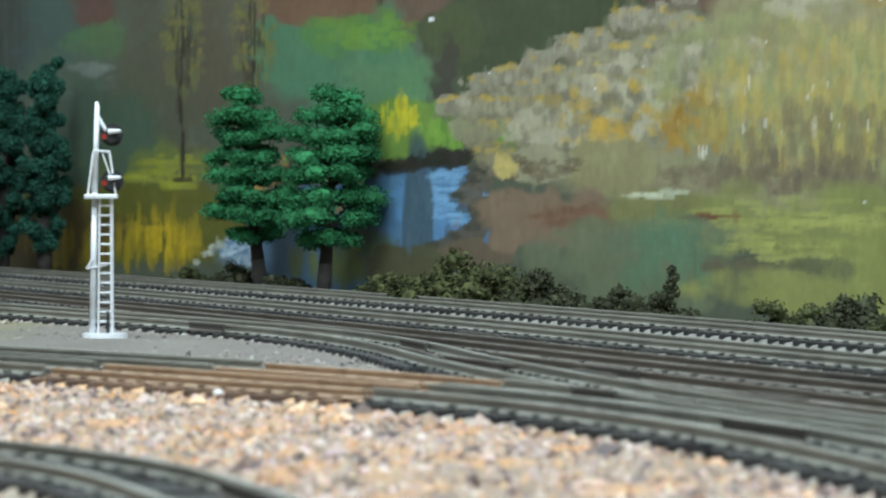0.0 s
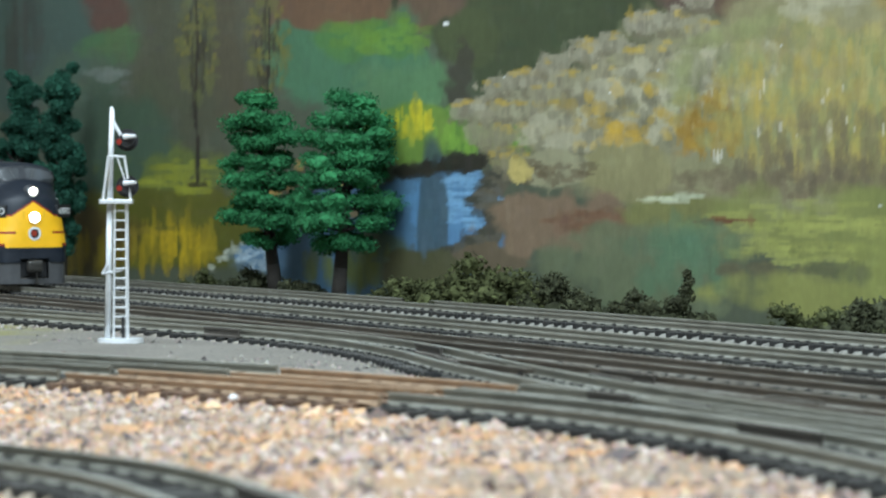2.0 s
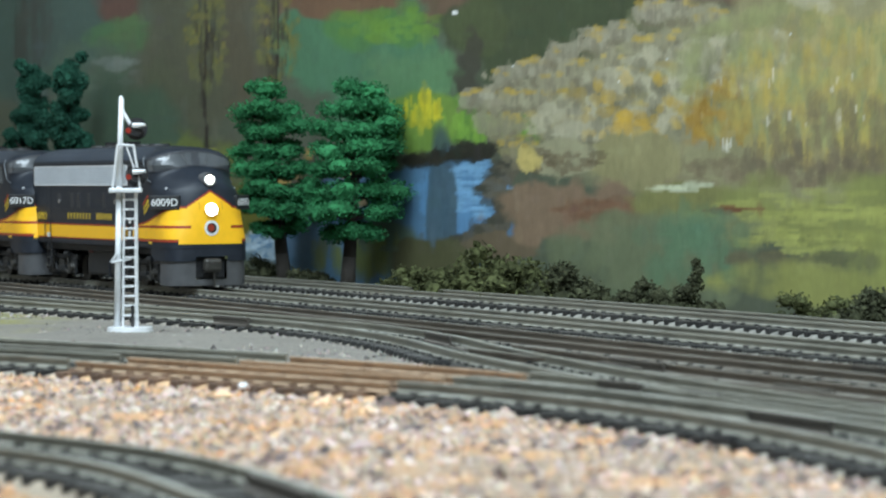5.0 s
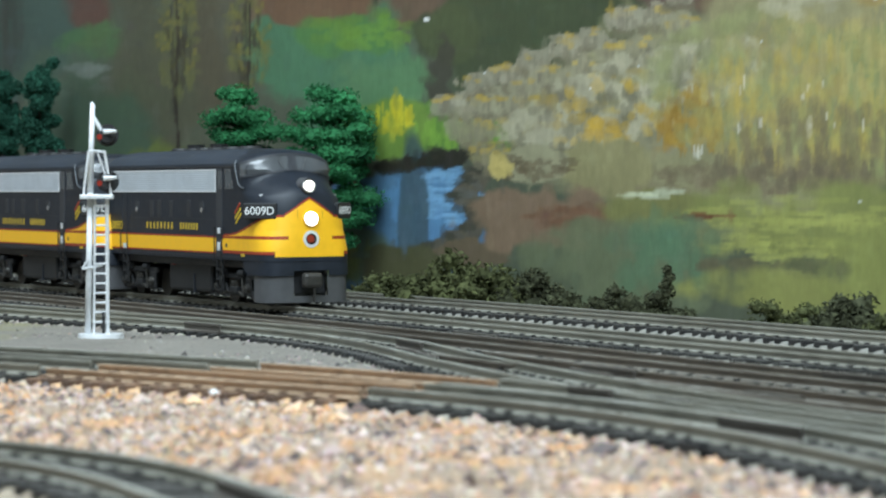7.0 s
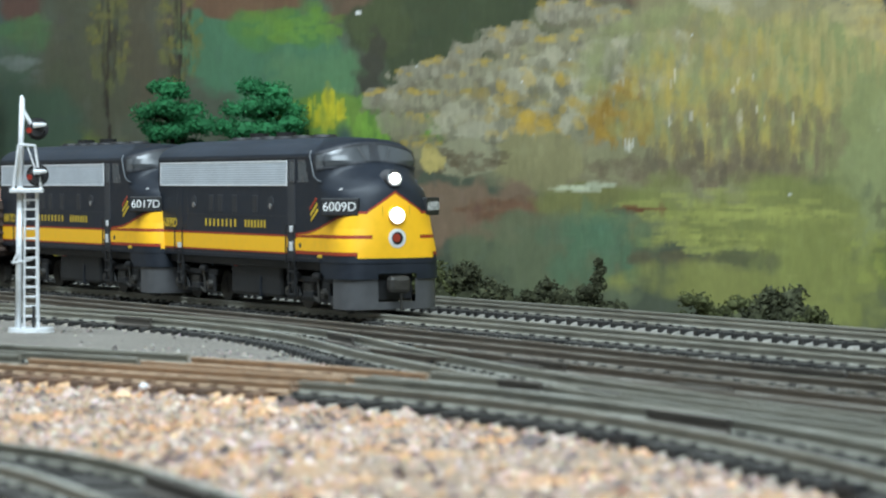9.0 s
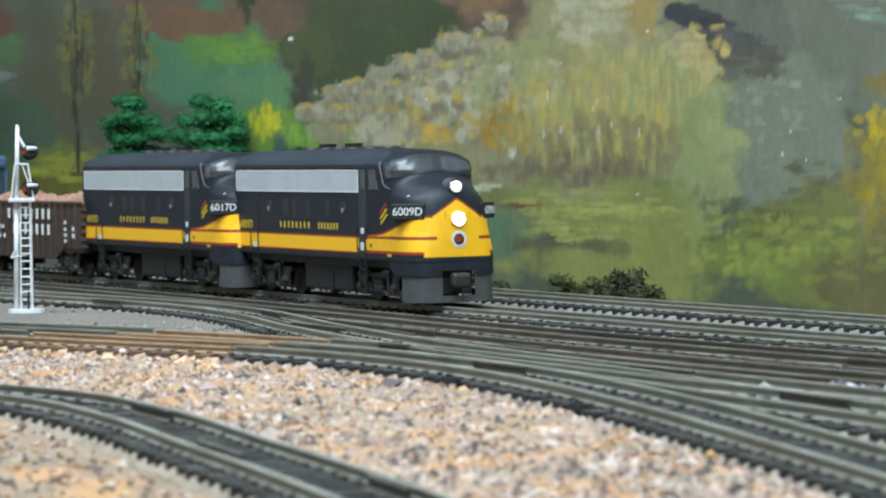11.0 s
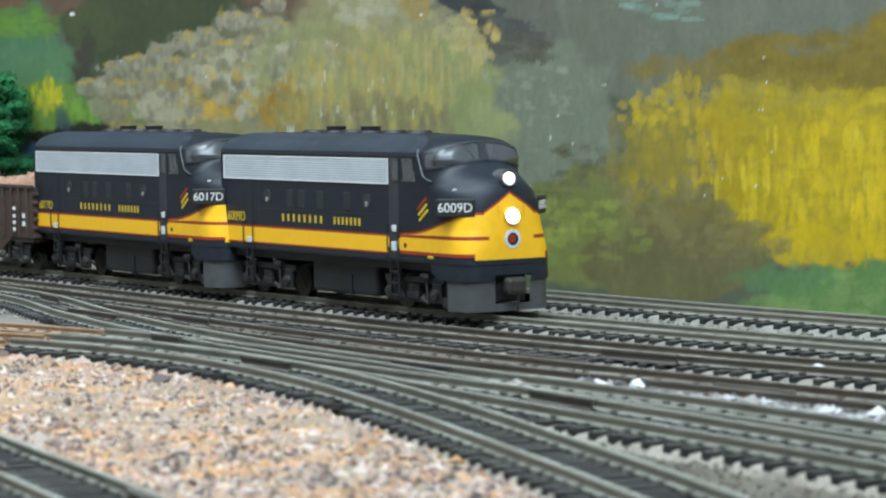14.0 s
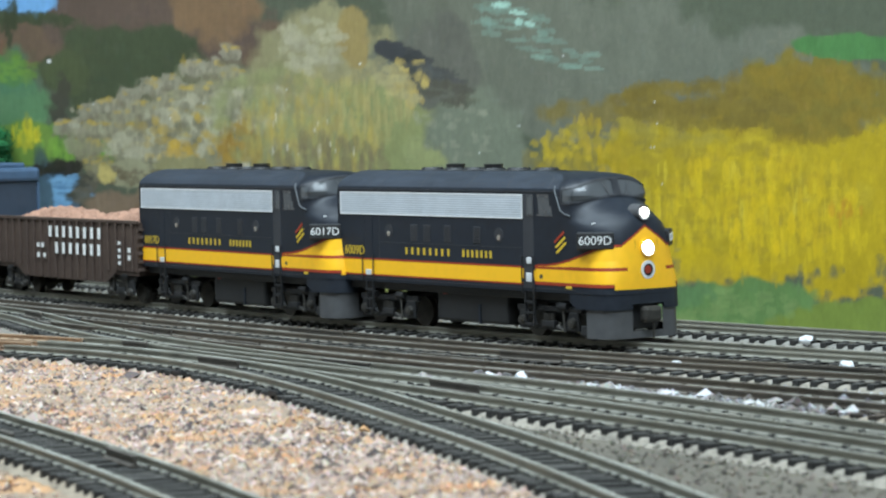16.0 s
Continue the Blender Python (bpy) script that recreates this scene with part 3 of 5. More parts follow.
dabs(60, 1440, -40, 110, 70, 18, 12, (172, 166, 138), alpha=0.45)
dabs(40, 1660, 40, 70, 40, 18, 9, (162, 152, 110), alpha=0.5, lean=0.6)
wash(1740, 250, 60, 75, (148, 152, 104), 1.6, 1.6, 40, seed=78)
wash(1640, -45, 52, 26, (62, 64, 66), 0.5, 1.0, 30, seed=77)
dabs(22, 1770, 10, 100, 16, 28, 6, (76, 78, 76), alpha=0.6, lean=0.2)
wash(1980, 470, 250, 140, (110, 114, 66), 0.5, 0.6, 90, seed=85)
wash(1820, 500, 130, 70, (112, 124, 66), 1.6, 1.6, 40, seed=86)
wash(2200, 560, 240, 90, (102, 98, 64), 0.5, 0.6, 90, seed=87)
dabs(70, 1780, 470, 150, 70, 12, 9, (146, 150, 78), alpha=0.45)
dabs(40, 1800, 420, 150, 60, 20, 8, (90, 92, 62), alpha=0.4)
dabs(60, 1960, 480, 200, 80, 22, 10, (134, 142, 70), alpha=0.4)
dabs(22, 1960, 330, 80, 50, 24, 8, (92, 88, 66), alpha=0.5)
wash(2420, 120, 330, 66, (118, 106, 62), 1.3, 1.3, 50, seed=88)
wash(2460, 330, 420, 200, (160, 138, 32), 0.9, 0.9, 55, seed=89)
wash(2700, 170, 260, 70, (152, 132, 36), 0.8, 0.9, 50, seed=74)
wash(2950, 330, 480, 300, (172, 148, 30), 0.6, 0.8, 60, seed=90)
wash(2960, 40, 300, 150, (120, 106, 44), 0.8, 0.9, 60, seed=91)
dabs(120, 2900, 60, 300, 110, 30, 22, (126, 106, 38), alpha=0.4)
wash(3120, -105, 230, 40, (74, 118, 66), 0.4, 0.5, 60, seed=92)
dabs(240, 2600, 330, 560, 190, 26, 20, (172, 150, 42), alpha=0.4)
dabs(200, 2560, 340, 520, 190, 30, 14, (146, 126, 44), alpha=0.35)
dabs(150, 2750, 400, 420, 150, 9, 40, (200, 172, 34), alpha=0.35)
wash(2230, 440, 120, 80, (106, 98, 62), 0.9, 1.1, 50, seed=76, strength=0.85)
wash(2620, 520, 200, 60, (188, 160, 30), 0.8, 1.1, 50, seed=75, strength=0.8)
dabs(46, 2640, 330, 380, 100, 6, 30, (214, 190, 60), alpha=0.3)
dabs(150, 2160, 320, 150, 180, 14, 18, (122, 114, 74), alpha=0.45)
dabs(70, 2240, 250, 140, 130, 9, 26, (178, 150, 40), alpha=0.45)
dabs(110, 2800, 340, 330, 150, 14, 34, (206, 172, 26), alpha=0.28)
dabs(60, 2420, 150, 260, 40, 26, 10, (150, 134, 54), alpha=0.45)
dabs(9, 3080, 370, 60, 40, 9, 20, (178, 120, 40), alpha=0.4)
wash(2700, 650, 330, 90, (94, 124, 72), 0.5, 0.6, 70, seed=93)
wash(3150, 690, 330, 70, (112, 128, 58), 0.5, 0.6, 70, seed=94)
dabs(50, 2650, 640, 260, 50, 26, 12, (116, 138, 84), alpha=0.4)
wash(2160, 260, 90, 110, (128, 116, 54), 0.7, 0.7, 60, seed=95, strength=0.7)
dabs(40, 2150, 210, 90, 60, 14, 12, (176, 152, 44), alpha=0.5)
dabs(200, 2610, 70, 290, 62, 28, 15, (118, 102, 44), alpha=0.5)
wash(2330, 520, 150, 70, (106, 98, 66), 1.2, 1.2, 40, seed=71, strength=0.8)
wash(2500, 602, 150, 42, (88, 120, 78), 1.0, 1.1, 36, seed=79, strength=0.8)
dabs(50, 2360, 500, 170, 60, 18, 10, (122, 114, 72), alpha=0.45)
# a last pass of dry brush over the whole board
for _ in range(5200):
    k, r = rng.randint(4, len(BU) - 5), rng.randint(6, len(bz) - 6)
    cu, cv, rgb = BU[k], BV[k, r], art[k, r] * (0.86 + 0.3 * rng.rand()) + 0.012 * rng.rand(3)
    w, h = (rng.uniform(4, 9), rng.uniform(10, 26)) if rng.rand() < 0.55 else (rng.uniform(10, 26), rng.uniform(4, 8))
    p, q = np.searchsorted(BU, [cu - 1.4 * w, cu + 1.4 * w])
    x, y = UU[p:q], BV[p:q]
    f = 1 - ((x - cu) / w) ** 2 - ((y - cv) / h) ** 2 + 0.8 * (value_noise(x / 5 + cu, y / 6 + cv, 3) - 0.5)
    m = (np.clip(f * 1.6, 0, 1) * 0.55)[..., None]
    art[p:q] = art[p:q] * (1 - m) + m * rgb
# stray flecks of white
dabs(26, 1700, 200, 900, 300, 2.2, 2.4, (214, 216, 210), alpha=0.9)
wash(766, 34, 5, 5, (232, 232, 228), 0.5, 0.1, seed=96)

art *= (0.9 + 0.2 * fractal(UU / 9 + 70, BV / 11 + 70, 141, 3))[..., None]
MURAL = tinted("brushed_oil_paint", 0.5, 260, 0.28, 0.0006, 0.10, (1, 1, 0.45))
board = painted_grid("backdrop", np.stack([np.repeat(BX[:, None], len(bz), 1), np.repeat(BY[:, None], len(bz), 1), np.repeat(bz[None], len(BU), 0)], -1).reshape(-1, 3), len(BU), len(bz), art.reshape(-1, 3), MURAL)
tagged(board, "hand-painted backdrop of hills, river and yellow fields", "backdrop", kind="structure")

# ---- plain room that closes the place ----
for nm, b in (("wall_north", (-1.6, 1.6, 2.4, 2.5, -0.1, 1.4)), ("wall_south", (-1.6, 1.6, -1.7, -1.6, -0.1, 1.4)), ("wall_west", (-1.7, -1.6, -1.7, 2.5, -0.1, 1.4)), ("wall_east", (1.6, 1.7, -1.7, 2.5, -0.1, 1.4)), ("ceiling", (-1.7, 1.7, -1.7, 2.5, 1.4, 1.5))):
    tagged(one(nm, lambda bm: box(bm, *b), PLASTER), "plain pale plaster surface of the layout room", "wall" if nm != "ceiling" else "ceiling", kind="structure")


# ---- tracks ----
def rail_mesh(name, line, gauge, z, material, parent, tall=1.0):
    t = np.gradient(line, axis=0)
    t /= np.hypot(t[:, 0], t[:, 1])[:, None]
    nrm = np.stack([-t[:, 1], t[:, 0]], 1)
    c = line + nrm * gauge
    prof = [(-0.0012, 0.0), (0.0012, 0.0), (0.0011, 0.0004), (0.0003, 0.0006), (0.0003, 0.0017), (0.00065, 0.0019), (0.00065, 0.0025), (-0.00065, 0.0025), (-0.00065, 0.0019), (-0.0003, 0.0017), (-0.0003, 0.0006), (-0.0011, 0.0004)]
    n, k = len(prof), len(c)
    v = [(c[i, 0] + nrm[i, 0] * o, c[i, 1] + nrm[i, 1] * o, z[i] + h * tall) for i in range(k) for o, h in prof]
    f = [(i * n + j, i * n + (j + 1) % n, (i + 1) * n + (j + 1) % n, (i + 1) * n + j) for i in range(k - 1) for j in range(n)]
    f += [tuple(range(n)), tuple((k - 1) * n + j for j in range(n))]
    return mesh_ob(name, v, f, material, parent)


def tie_mesh(material, length=0.0290):
    bm = bmesh.new()
    box(bm, -0.0014, 0.0014, -length / 2, length / 2, -0.0036, 0, 0.0003)
    for s in (-1, 1):
        box(bm, -0.0009, 0.0009, s * 0.0085 - 0.0019, s * 0.0085 + 0.0019, -0.0002, 0.0006)
    me = bpy.data.meshes.new("tie")
    bm.to_mesh(me)
    bm.free()
    me.materials.append(material)
    return me


TIES = {"rust": tie_mesh(RUST_TIE), "black": tie_mesh(TIE), "brown": tie_mesh(TIE_BROWN)}
RAILS_AT = {}


def track(line_name, label, rails=RAIL, ties="black", y_min=-1.0, y_max=9.0, step=0.0070, tall=1.08, checks=()):
    line = LINES[line_name]
    base = new("railway_track")
    tagged(base, label, "track", group="tracks of the yard")
    z = bed(line[:, 0], line[:, 1])
    for s in (-1, 1):
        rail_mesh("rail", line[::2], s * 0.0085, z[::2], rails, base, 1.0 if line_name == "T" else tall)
    rnd = random.Random(hash(line_name) % 1 + len(line))
    i, count = 0.0, 0
    while i < len(line) - 2 and count < 300:
        k = int(i)
        x, y = line[k]
        if y_min < y < y_max:
            t = line[k + 1] - line[k]
            o = new("tie", TIES[ties])
            o.parent = base
            o.matrix_basis = pose(x, y, z[k] + rnd.uniform(-0.0002, 0.0001), 0, 0, math.degrees(math.atan2(t[1], t[0])) + rnd.uniform(-2.5, 2.5))
            count += 1
        i += step / 0.0015
    # ballast packed between the ties, a little below their tops
    bed_line, rng_b = line[::2], np.random.RandomState(len(line))
    t = np.gradient(bed_line, axis=0)
    t /= np.hypot(t[:, 0], t[:, 1])[:, None]
    across = np.array([-0.0160, -0.0136, -0.010, -0.005, 0.0, 0.005, 0.010, 0.0136, 0.0160])
    low = np.array([0.0032, 0.0014, 0.0010, 0.0011, 0.0012, 0.0011, 0.0010, 0.0014, 0.0032])
    co = np.empty((len(bed_line), len(across), 3))
    co[..., 0] = bed_line[:, :1] - t[:, 1:] * across
    co[..., 1] = bed_line[:, 1:] + t[:, :1] * across
    co[..., 2] = z[::2][:, None] - low + rng_b.uniform(-0.00035, 0.0003, co.shape[:2])
    tagged(mesh_ob("ballast_fill", co.reshape(-1, 3), grid_faces(len(bed_line), len(across)).tolist(), BEDS.get(line_name, GREY_BED), base, "ballast packed between the ties"), kind="stuff")
    for at, side, long, high in checks:
        k = int(np.argmin(np.abs(line[:, 1] - at)))
        a, b = max(0, k - int(long / 0.0030)), min(len(line), k + int(long / 0.0030))
        if b - a > 6:
            rail_mesh("check_rail", line[a:b:2], side, z[a:b:2], DARK_RAIL, base, high)
    return base


track("T", "main line of dull steel rails on black ties", y_min=0.25)
track("A", "back line of dull rails beside the painted backdrop", y_min=0.3)
track("N1", "yard line of brown-grey rails on black ties", y_min=0.1, rails=BROWN_RAIL, tall=1.05, checks=((0.80, 0.0115, 0.03, 1.2), (0.62, 0.0055, 0.04, 1.2), (0.50, -0.0118, 0.035, 1.2), (0.41, 0.0055, 0.04, 1.2)))
track("N2", "short yard line of brown rails on brown ties", ties="brown", rails=BROWN_RAIL, tall=1.05, checks=((0.63, 0.0055, 0.03, 1.2), (0.55, -0.0058, 0.025, 1.2), (0.46, 0.0115, 0.04, 1.2), (0.38, -0.0058, 0.03, 1.2)))
track("K", "curved turnout line of weathered rails on dark ties", tall=1.1, checks=((0.86, -0.0115, 0.025, 1.2), (0.75, 0.0055, 0.03, 1.2), (0.68, -0.0058, 0.03, 1.2), (0.60, 0.0118, 0.03, 1.2), (0.53, -0.0058, 0.03, 1.2), (0.44, 0.0055, 0.03, 1.2)))
track("G_far", "far stretch of the front curve on black ties")
track("G_rust", "rusty orange-brown stretch of the front curve", rails=RUST_RAIL, ties="rust", tall=0.85)
track("G_near", "front curve of grey rails on black ties")
track("G2_far", "grey siding beside the front curve")
track("G2_rust", "rusty orange-brown siding merging into the front curve", rails=RUST_RAIL, ties="rust", tall=0.85)
track("G2_grey", "grey turnout line running on beside the front curve", checks=((0.54, 0.0055, 0.02, 1.2), (0.47, -0.0118, 0.03, 1.2), (0.36, 0.0055, 0.03, 1.2)))
track("H", "curved grey line half buried in the gravel", rails=RAIL, ties="black", tall=0.95, checks=((0.36, 0.0055, 0.03, 1.1), (0.28, -0.0055, 0.03, 1.1), (0.22, 0.0055, 0.025, 1.1)))


# ---- foliage ----
def blob_cloud(pads, seed, leaf, per_pad, squash=0.5):
    """Pads of small leaf flakes round uneven cores; pads: (x, y, z, r)."""
    rnd = np.random.RandomState(seed)
    verts, faces = [], []
    for x, y, z, r in pads:
        bm = bmesh.new()
        bmesh.ops.create_icosphere(bm, subdivisions=2, radius=1.0)
        base = len(verts)
        for v in bm.verts:
            k = 1 + 0.45 * (noise.noise(v.co * 2.3 + Vector((x * 900, y * 900, z * 900))))
            verts.append((x + v.co.x * r * k * 0.66, y + v.co.y * r * k * 0.66, z + v.co.z * r * k * squash * 0.66))
        faces += [tuple(base + v.index for v in f.verts) for f in bm.faces]
        bm.free()
        for _ in range(per_pad):
            d = rnd.normal(size=3)
            d /= np.linalg.norm(d)
            k = 0.7 + 0.42 * rnd.rand()
            c = np.array([x + d[0] * r * k, y + d[1] * r * k, z + d[2] * r * k * squash])
            a, b = rnd.normal(size=3), rnd.normal(size=3)
            a, b = a / np.linalg.norm(a) * leaf, b / np.linalg.norm(b) * leaf
            n = len(verts)
            e = np.cross(a, b)
            e = e / (np.linalg.norm(e) + 1e-12) * leaf * 0.5
            verts += [tuple(c - a), tuple(c + a), tuple(c + b), tuple(c + e)]
            faces += [(n, n + 1, n + 2), (n, n + 1, n + 3), (n + 1, n + 2, n + 3), (n, n + 2, n + 3)]
    return verts, faces


def ramp_list(x, xs, ys):
    return float(np.interp(x, xs, ys))


def tiered_tree(x, y, height, radius, lean, seed, material, label, crown_from=0.30, tiers=8, slim=False):
    tree = new("model_tree")
    tree.location = (x, y, float(bed(x, y)[0]) - 0.0028)
    rnd = random.Random(seed)

    def trunk(bm):
        for k in range(6):
            a, b = k / 6, (k + 1) / 6
            r = lambda t: height * (0.034 * (1 - t) ** 1.1 + 0.006)
            cyl(bm, (lean * a, 0, height * 0.97 * a), (lean * b, 0, height * 0.97 * b), r(a), r(b), 9)
        for k in range(6):
            t, q = k * 1.05, height * 0.02
            cyl(bm, (0, 0, height * 0.05), (q * 1.9 * math.cos(t), q * 1.9 * math.sin(t), -0.001), q, q * 0.5, 6)
    one("trunk", trunk, BARK, tree, "dark brown tapered trunk", True)
    pads, limbs = [], bmesh.new()
    for k in range(tiers):
        f = k / (tiers - 1)
        z = height * (crown_from + (0.97 - crown_from) * f)
        spread = radius * ramp_list(f, (0, 0.15, 0.4, 0.65, 0.85, 1.0), (0.64, 0.98, 1.0, 0.88, 0.64, 0.34)) * rnd.uniform(0.9, 1.08)
        if slim:
            spread = radius * (0.55 + 0.45 * math.sin(math.pi * (0.2 + 0.75 * f)))
        n = max(3, round(9 * spread / radius))
        turn = rnd.random() * 6.28
        for j in range(n):
            a = turn + j * 6.283 / n + rnd.uniform(-0.25, 0.25)
            d = spread * (rnd.uniform(0.15, 0.95) if slim else rnd.uniform(0.45, 0.82))
            px, py, pz = lean * z / height + d * math.cos(a), d * math.sin(a), z + rnd.uniform(-0.02, 0.03) * height * (2.6 if slim else 1)
            pads.append((px, py, pz, radius * rnd.uniform(0.22, 0.38)))
            cyl(limbs, (lean * (z - 0.03 * height) / height, 0, z - 0.05 * height), (px, py, pz), height * 0.008, height * 0.003, 5)
        if f > 0.6:
            pads.append((lean * z / height, 0, z, spread * 0.5))
    part("limb", limbs, BARK, tree, "thin dark limbs")
    v, f = blob_cloud(pads, seed, height * 0.0098, 230, 0.95 if slim else 0.62)
    mesh_ob("crown", v, f, material, tree)
    tagged(tree, label, "tree", group="model trees by the backdrop")
    return tree


tiered_tree(-0.122, 1.265, 0.100, 0.0235, -0.010, 3, LEAF, "bright green tiered model tree with a dark trunk", 0.28, 8)
tiered_tree(-0.087, 1.211, 0.0985, 0.0265, 0.007, 8, LEAF, "bright green full model tree with a dark trunk", 0.29, 8)
tiered_tree(-0.274, 1.502, 0.121, 0.0150, 0.002, 15, LEAF_DARK, "slim dark green model tree by the backdrop", 0.14, 10, True)
tiered_tree(-0.309, 1.552, 0.120, 0.0160, 0.004, 21, LEAF_DARK, "slim dark green model tree in the corner", 0.14, 10, True)


def shrub(x, y, width, height, seed, material, label, spike=0.0):
    bush = new("shrub")
    bush.location = (x, y, float(bed(x, y)[0]) - 0.0034)
    rnd = random.Random(seed)
    pads = []
    for k in range(15):
        a, d = rnd.random() * 6.28, math.sqrt(rnd.random())
        px, py = 0.42 * width * d * math.cos(a), 0.16 * width * d * math.sin(a)
        top = height * (1 - 0.75 * d * d) * rnd.uniform(0.6, 1.0)
        pads.append((px, py, max(0.15 * height, top - 0.22 * height), height * rnd.uniform(0.17, 0.27)))
    for k in range(5):
        pads.append((rnd.uniform(-0.4, 0.4) * width, rnd.uniform(-0.1, 0.1) * width, 0.2 * height, height * 0.24))
    if spike:
        for k in range(4):
            pads.append((spike * width + rnd.uniform(-1, 1) * 0.0008, 0, height * (0.75 + 0.18 * k), height * (0.19 - 0.03 * k)))
    v, f = blob_cloud(pads, seed, height * 0.06, 55, 0.9)
    mesh_ob("foliage", v, f, material, bush)
    one("stem", lambda bm: cyl(bm, (0, 0, -0.001), (0, 0, height * 0.4), height * 0.05, height * 0.02, 6), BARK, bush)
    tagged(bush, label, "shrub", group="shrubs along the backdrop")


OLV, DRK = "olive clump of lichen shrub at the backdrop's foot", "dark olive clump of shrub at the backdrop's foot"
shrub(-0.167, 1.323, 0.0360, 0.0146, 31, SHRUB, OLV)
shrub(-0.138, 1.281, 0.0336, 0.0183, 32, SHRUB_DARK, DRK)
shrub(-0.107, 1.233, 0.0240, 0.0177, 33, SHRUB_DARK, DRK)
shrub(-0.050, 1.146, 0.0420, 0.0200, 34, SHRUB, OLV)
shrub(-0.024, 1.100, 0.0480, 0.0315, 35, SHRUB, OLV)
shrub(-0.002, 1.066, 0.0408, 0.0287, 36, SHRUB, OLV)
shrub(0.016, 1.040, 0.0360, 0.0238, 37, SHRUB_DARK, DRK)
shrub(0.043, 0.992, 0.0350, 0.0175, 38, SHRUB_DARK, DRK)
shrub(0.060, 0.964, 0.0330, 0.0165, 39, SHRUB_DARK, DRK, 0.1)
shrub(0.094, 0.906, 0.0216, 0.0140, 40, SHRUB, OLV)
shrub(0.106, 0.885, 0.0204, 0.0165, 41, SHRUB, OLV)
shrub(0.117, 0.865, 0.0312, 0.0238, 42, SHRUB_DARK, DRK)
shrub(0.127, 0.847, 0.0144, 0.0134, 43, SHRUB, OLV)


# ---- block signal ----
def block_signal(x, y):
    sig = new("block_signal")
    sig.matrix_basis = pose(x, y, float(bed(x, y)[0]) - 0.0012, 0, 0, 6)
    H = 0.0742
    one("base_plate", lambda bm: cyl(bm, (0.001, 0, -0.0008), (0.001, 0, 0.0007), 0.0074, 0.0072, 28), ALU, sig)
    one("mast", lambda bm: (cyl(bm, (-0.0032, 0, 0), (-0.0022, 0, H * 0.62), 0.00105, 0.00095, 12), cyl(bm, (-0.0022, 0, H * 0.62), (-0.0013, 0, H), 0.00105, 0.0008, 12)), ALU, sig, smooth=True)
    one("ladder_stile", lambda bm: cyl(bm, (0.0032, -0.0012, 0), (0.0032, -0.0012, H * 0.595), 0.00062, None, 8), ALU, sig)
    one("ladder_stile", lambda bm: cyl(bm, (-0.0012, -0.0014, 0), (-0.0006, -0.0014, H * 0.595), 0.00038, None, 8), ALU, sig)
    for k in range(13):
        z = 0.0045 + k * 0.0031
        one("rung", lambda bm: cyl(bm, (-0.0012, -0.0013, z), (0.0033, -0.0013, z), 0.00034, None, 6), ALU, sig)
    one("relay_lever", lambda bm: box(bm, 0.0014, 0.0023, -0.0022, -0.0012, 0.0008, 0.0078, 0.0002), UNDER, sig, "small black lever at the foot")
    one("bracket", lambda bm: (cyl(bm, (-0.0048, -0.001, H * 0.29), (0.0016, -0.001, H * 0.305), 0.0004, None, 6), cyl(bm, (-0.0048, -0.001, H * 0.29), (-0.003, -0.001, H * 0.33), 0.0004, None, 6)), ALU, sig)
    one("platform", lambda bm: box(bm, -0.0054, 0.0052, -0.0042, 0.0034, H * 0.592, H * 0.612, 0.0003), ALU, sig)
    one("handrail", lambda bm: (cyl(bm, (-0.0042, -0.003, H * 0.612), (-0.0024, -0.003, H * 0.80), 0.00042, None, 6), cyl(bm, (0.0046, -0.003, H * 0.612), (0.0026, -0.003, H * 0.80), 0.00042, None, 6), cyl(bm, (-0.0024, -0.003, H * 0.80), (0.0026, -0.003, H * 0.795), 0.0004, None, 6), cyl(bm, (0.0044, -0.003, H * 0.63), (0.0004, -0.003, H * 0.79), 0.0003, None, 6)), ALU, sig)
    one("finial", lambda bm: (cyl(bm, (-0.0013, 0, H * 0.95), (0.0016, -0.0006, H * 0.885), 0.0008, 0.0006, 8), cyl(bm, (-0.0015, 0, H), (-0.0013, 0, H * 1.012), 0.0008, 0.0004, 10)), ALU, sig)
    for z, r in ((H * 0.868, 0.0036), (H * 0.668, 0.0036)):
        head = one("signal_head", lambda bm: (cyl(bm, (0.0034, 0.0008, z), (0.0034, -0.0006, z), r, r, 24), cyl(bm, (0.0034, -0.0006, z), (0.0036, -0.0034, z), 0.0026, 0.0024, 20)), UNDER, sig, "round black signal target")
        one("hood", lambda bm: (cyl(bm, (0.0026, -0.0036, z + 0.0010), (0.0064, -0.0058, z + 0.0012), 0.0009, 0.0005, 12)), BRIGHT, head, "bright metal hood")
        one("lens", lambda bm: cyl(bm, (0.0010, -0.0032, z - 0.0006), (0.0010, -0.0038, z - 0.0006), 0.0009, None, 14), RED_LENS, head, "dull red lens")
    tagged(sig, "silver signal mast with ladder and two black heads", "signal")


block_signal(-0.1295, 0.814)


# ---- cab diesel: body surface by height z and a station along the plan ----
BODY_Z = [17.8, 19.2, 20.5, 22, 24, 26, 28, 30, 32, 34, 36, 38, 40, 41.5, 43, 44, 45, 46, 46.8, 47.6, 48.4, 49.2, 50, 50.8, 51.6, 52.4, 53.2, 54, 55, 56.5, 58, 59.2, 60.2, 60.8, 61.4, 61.9, 62.3, 62.6, 62.8]
HALF = 19.5
REAR = -2.2


def ramp(x, xs, ys):
    return float(np.interp(x, xs, ys))


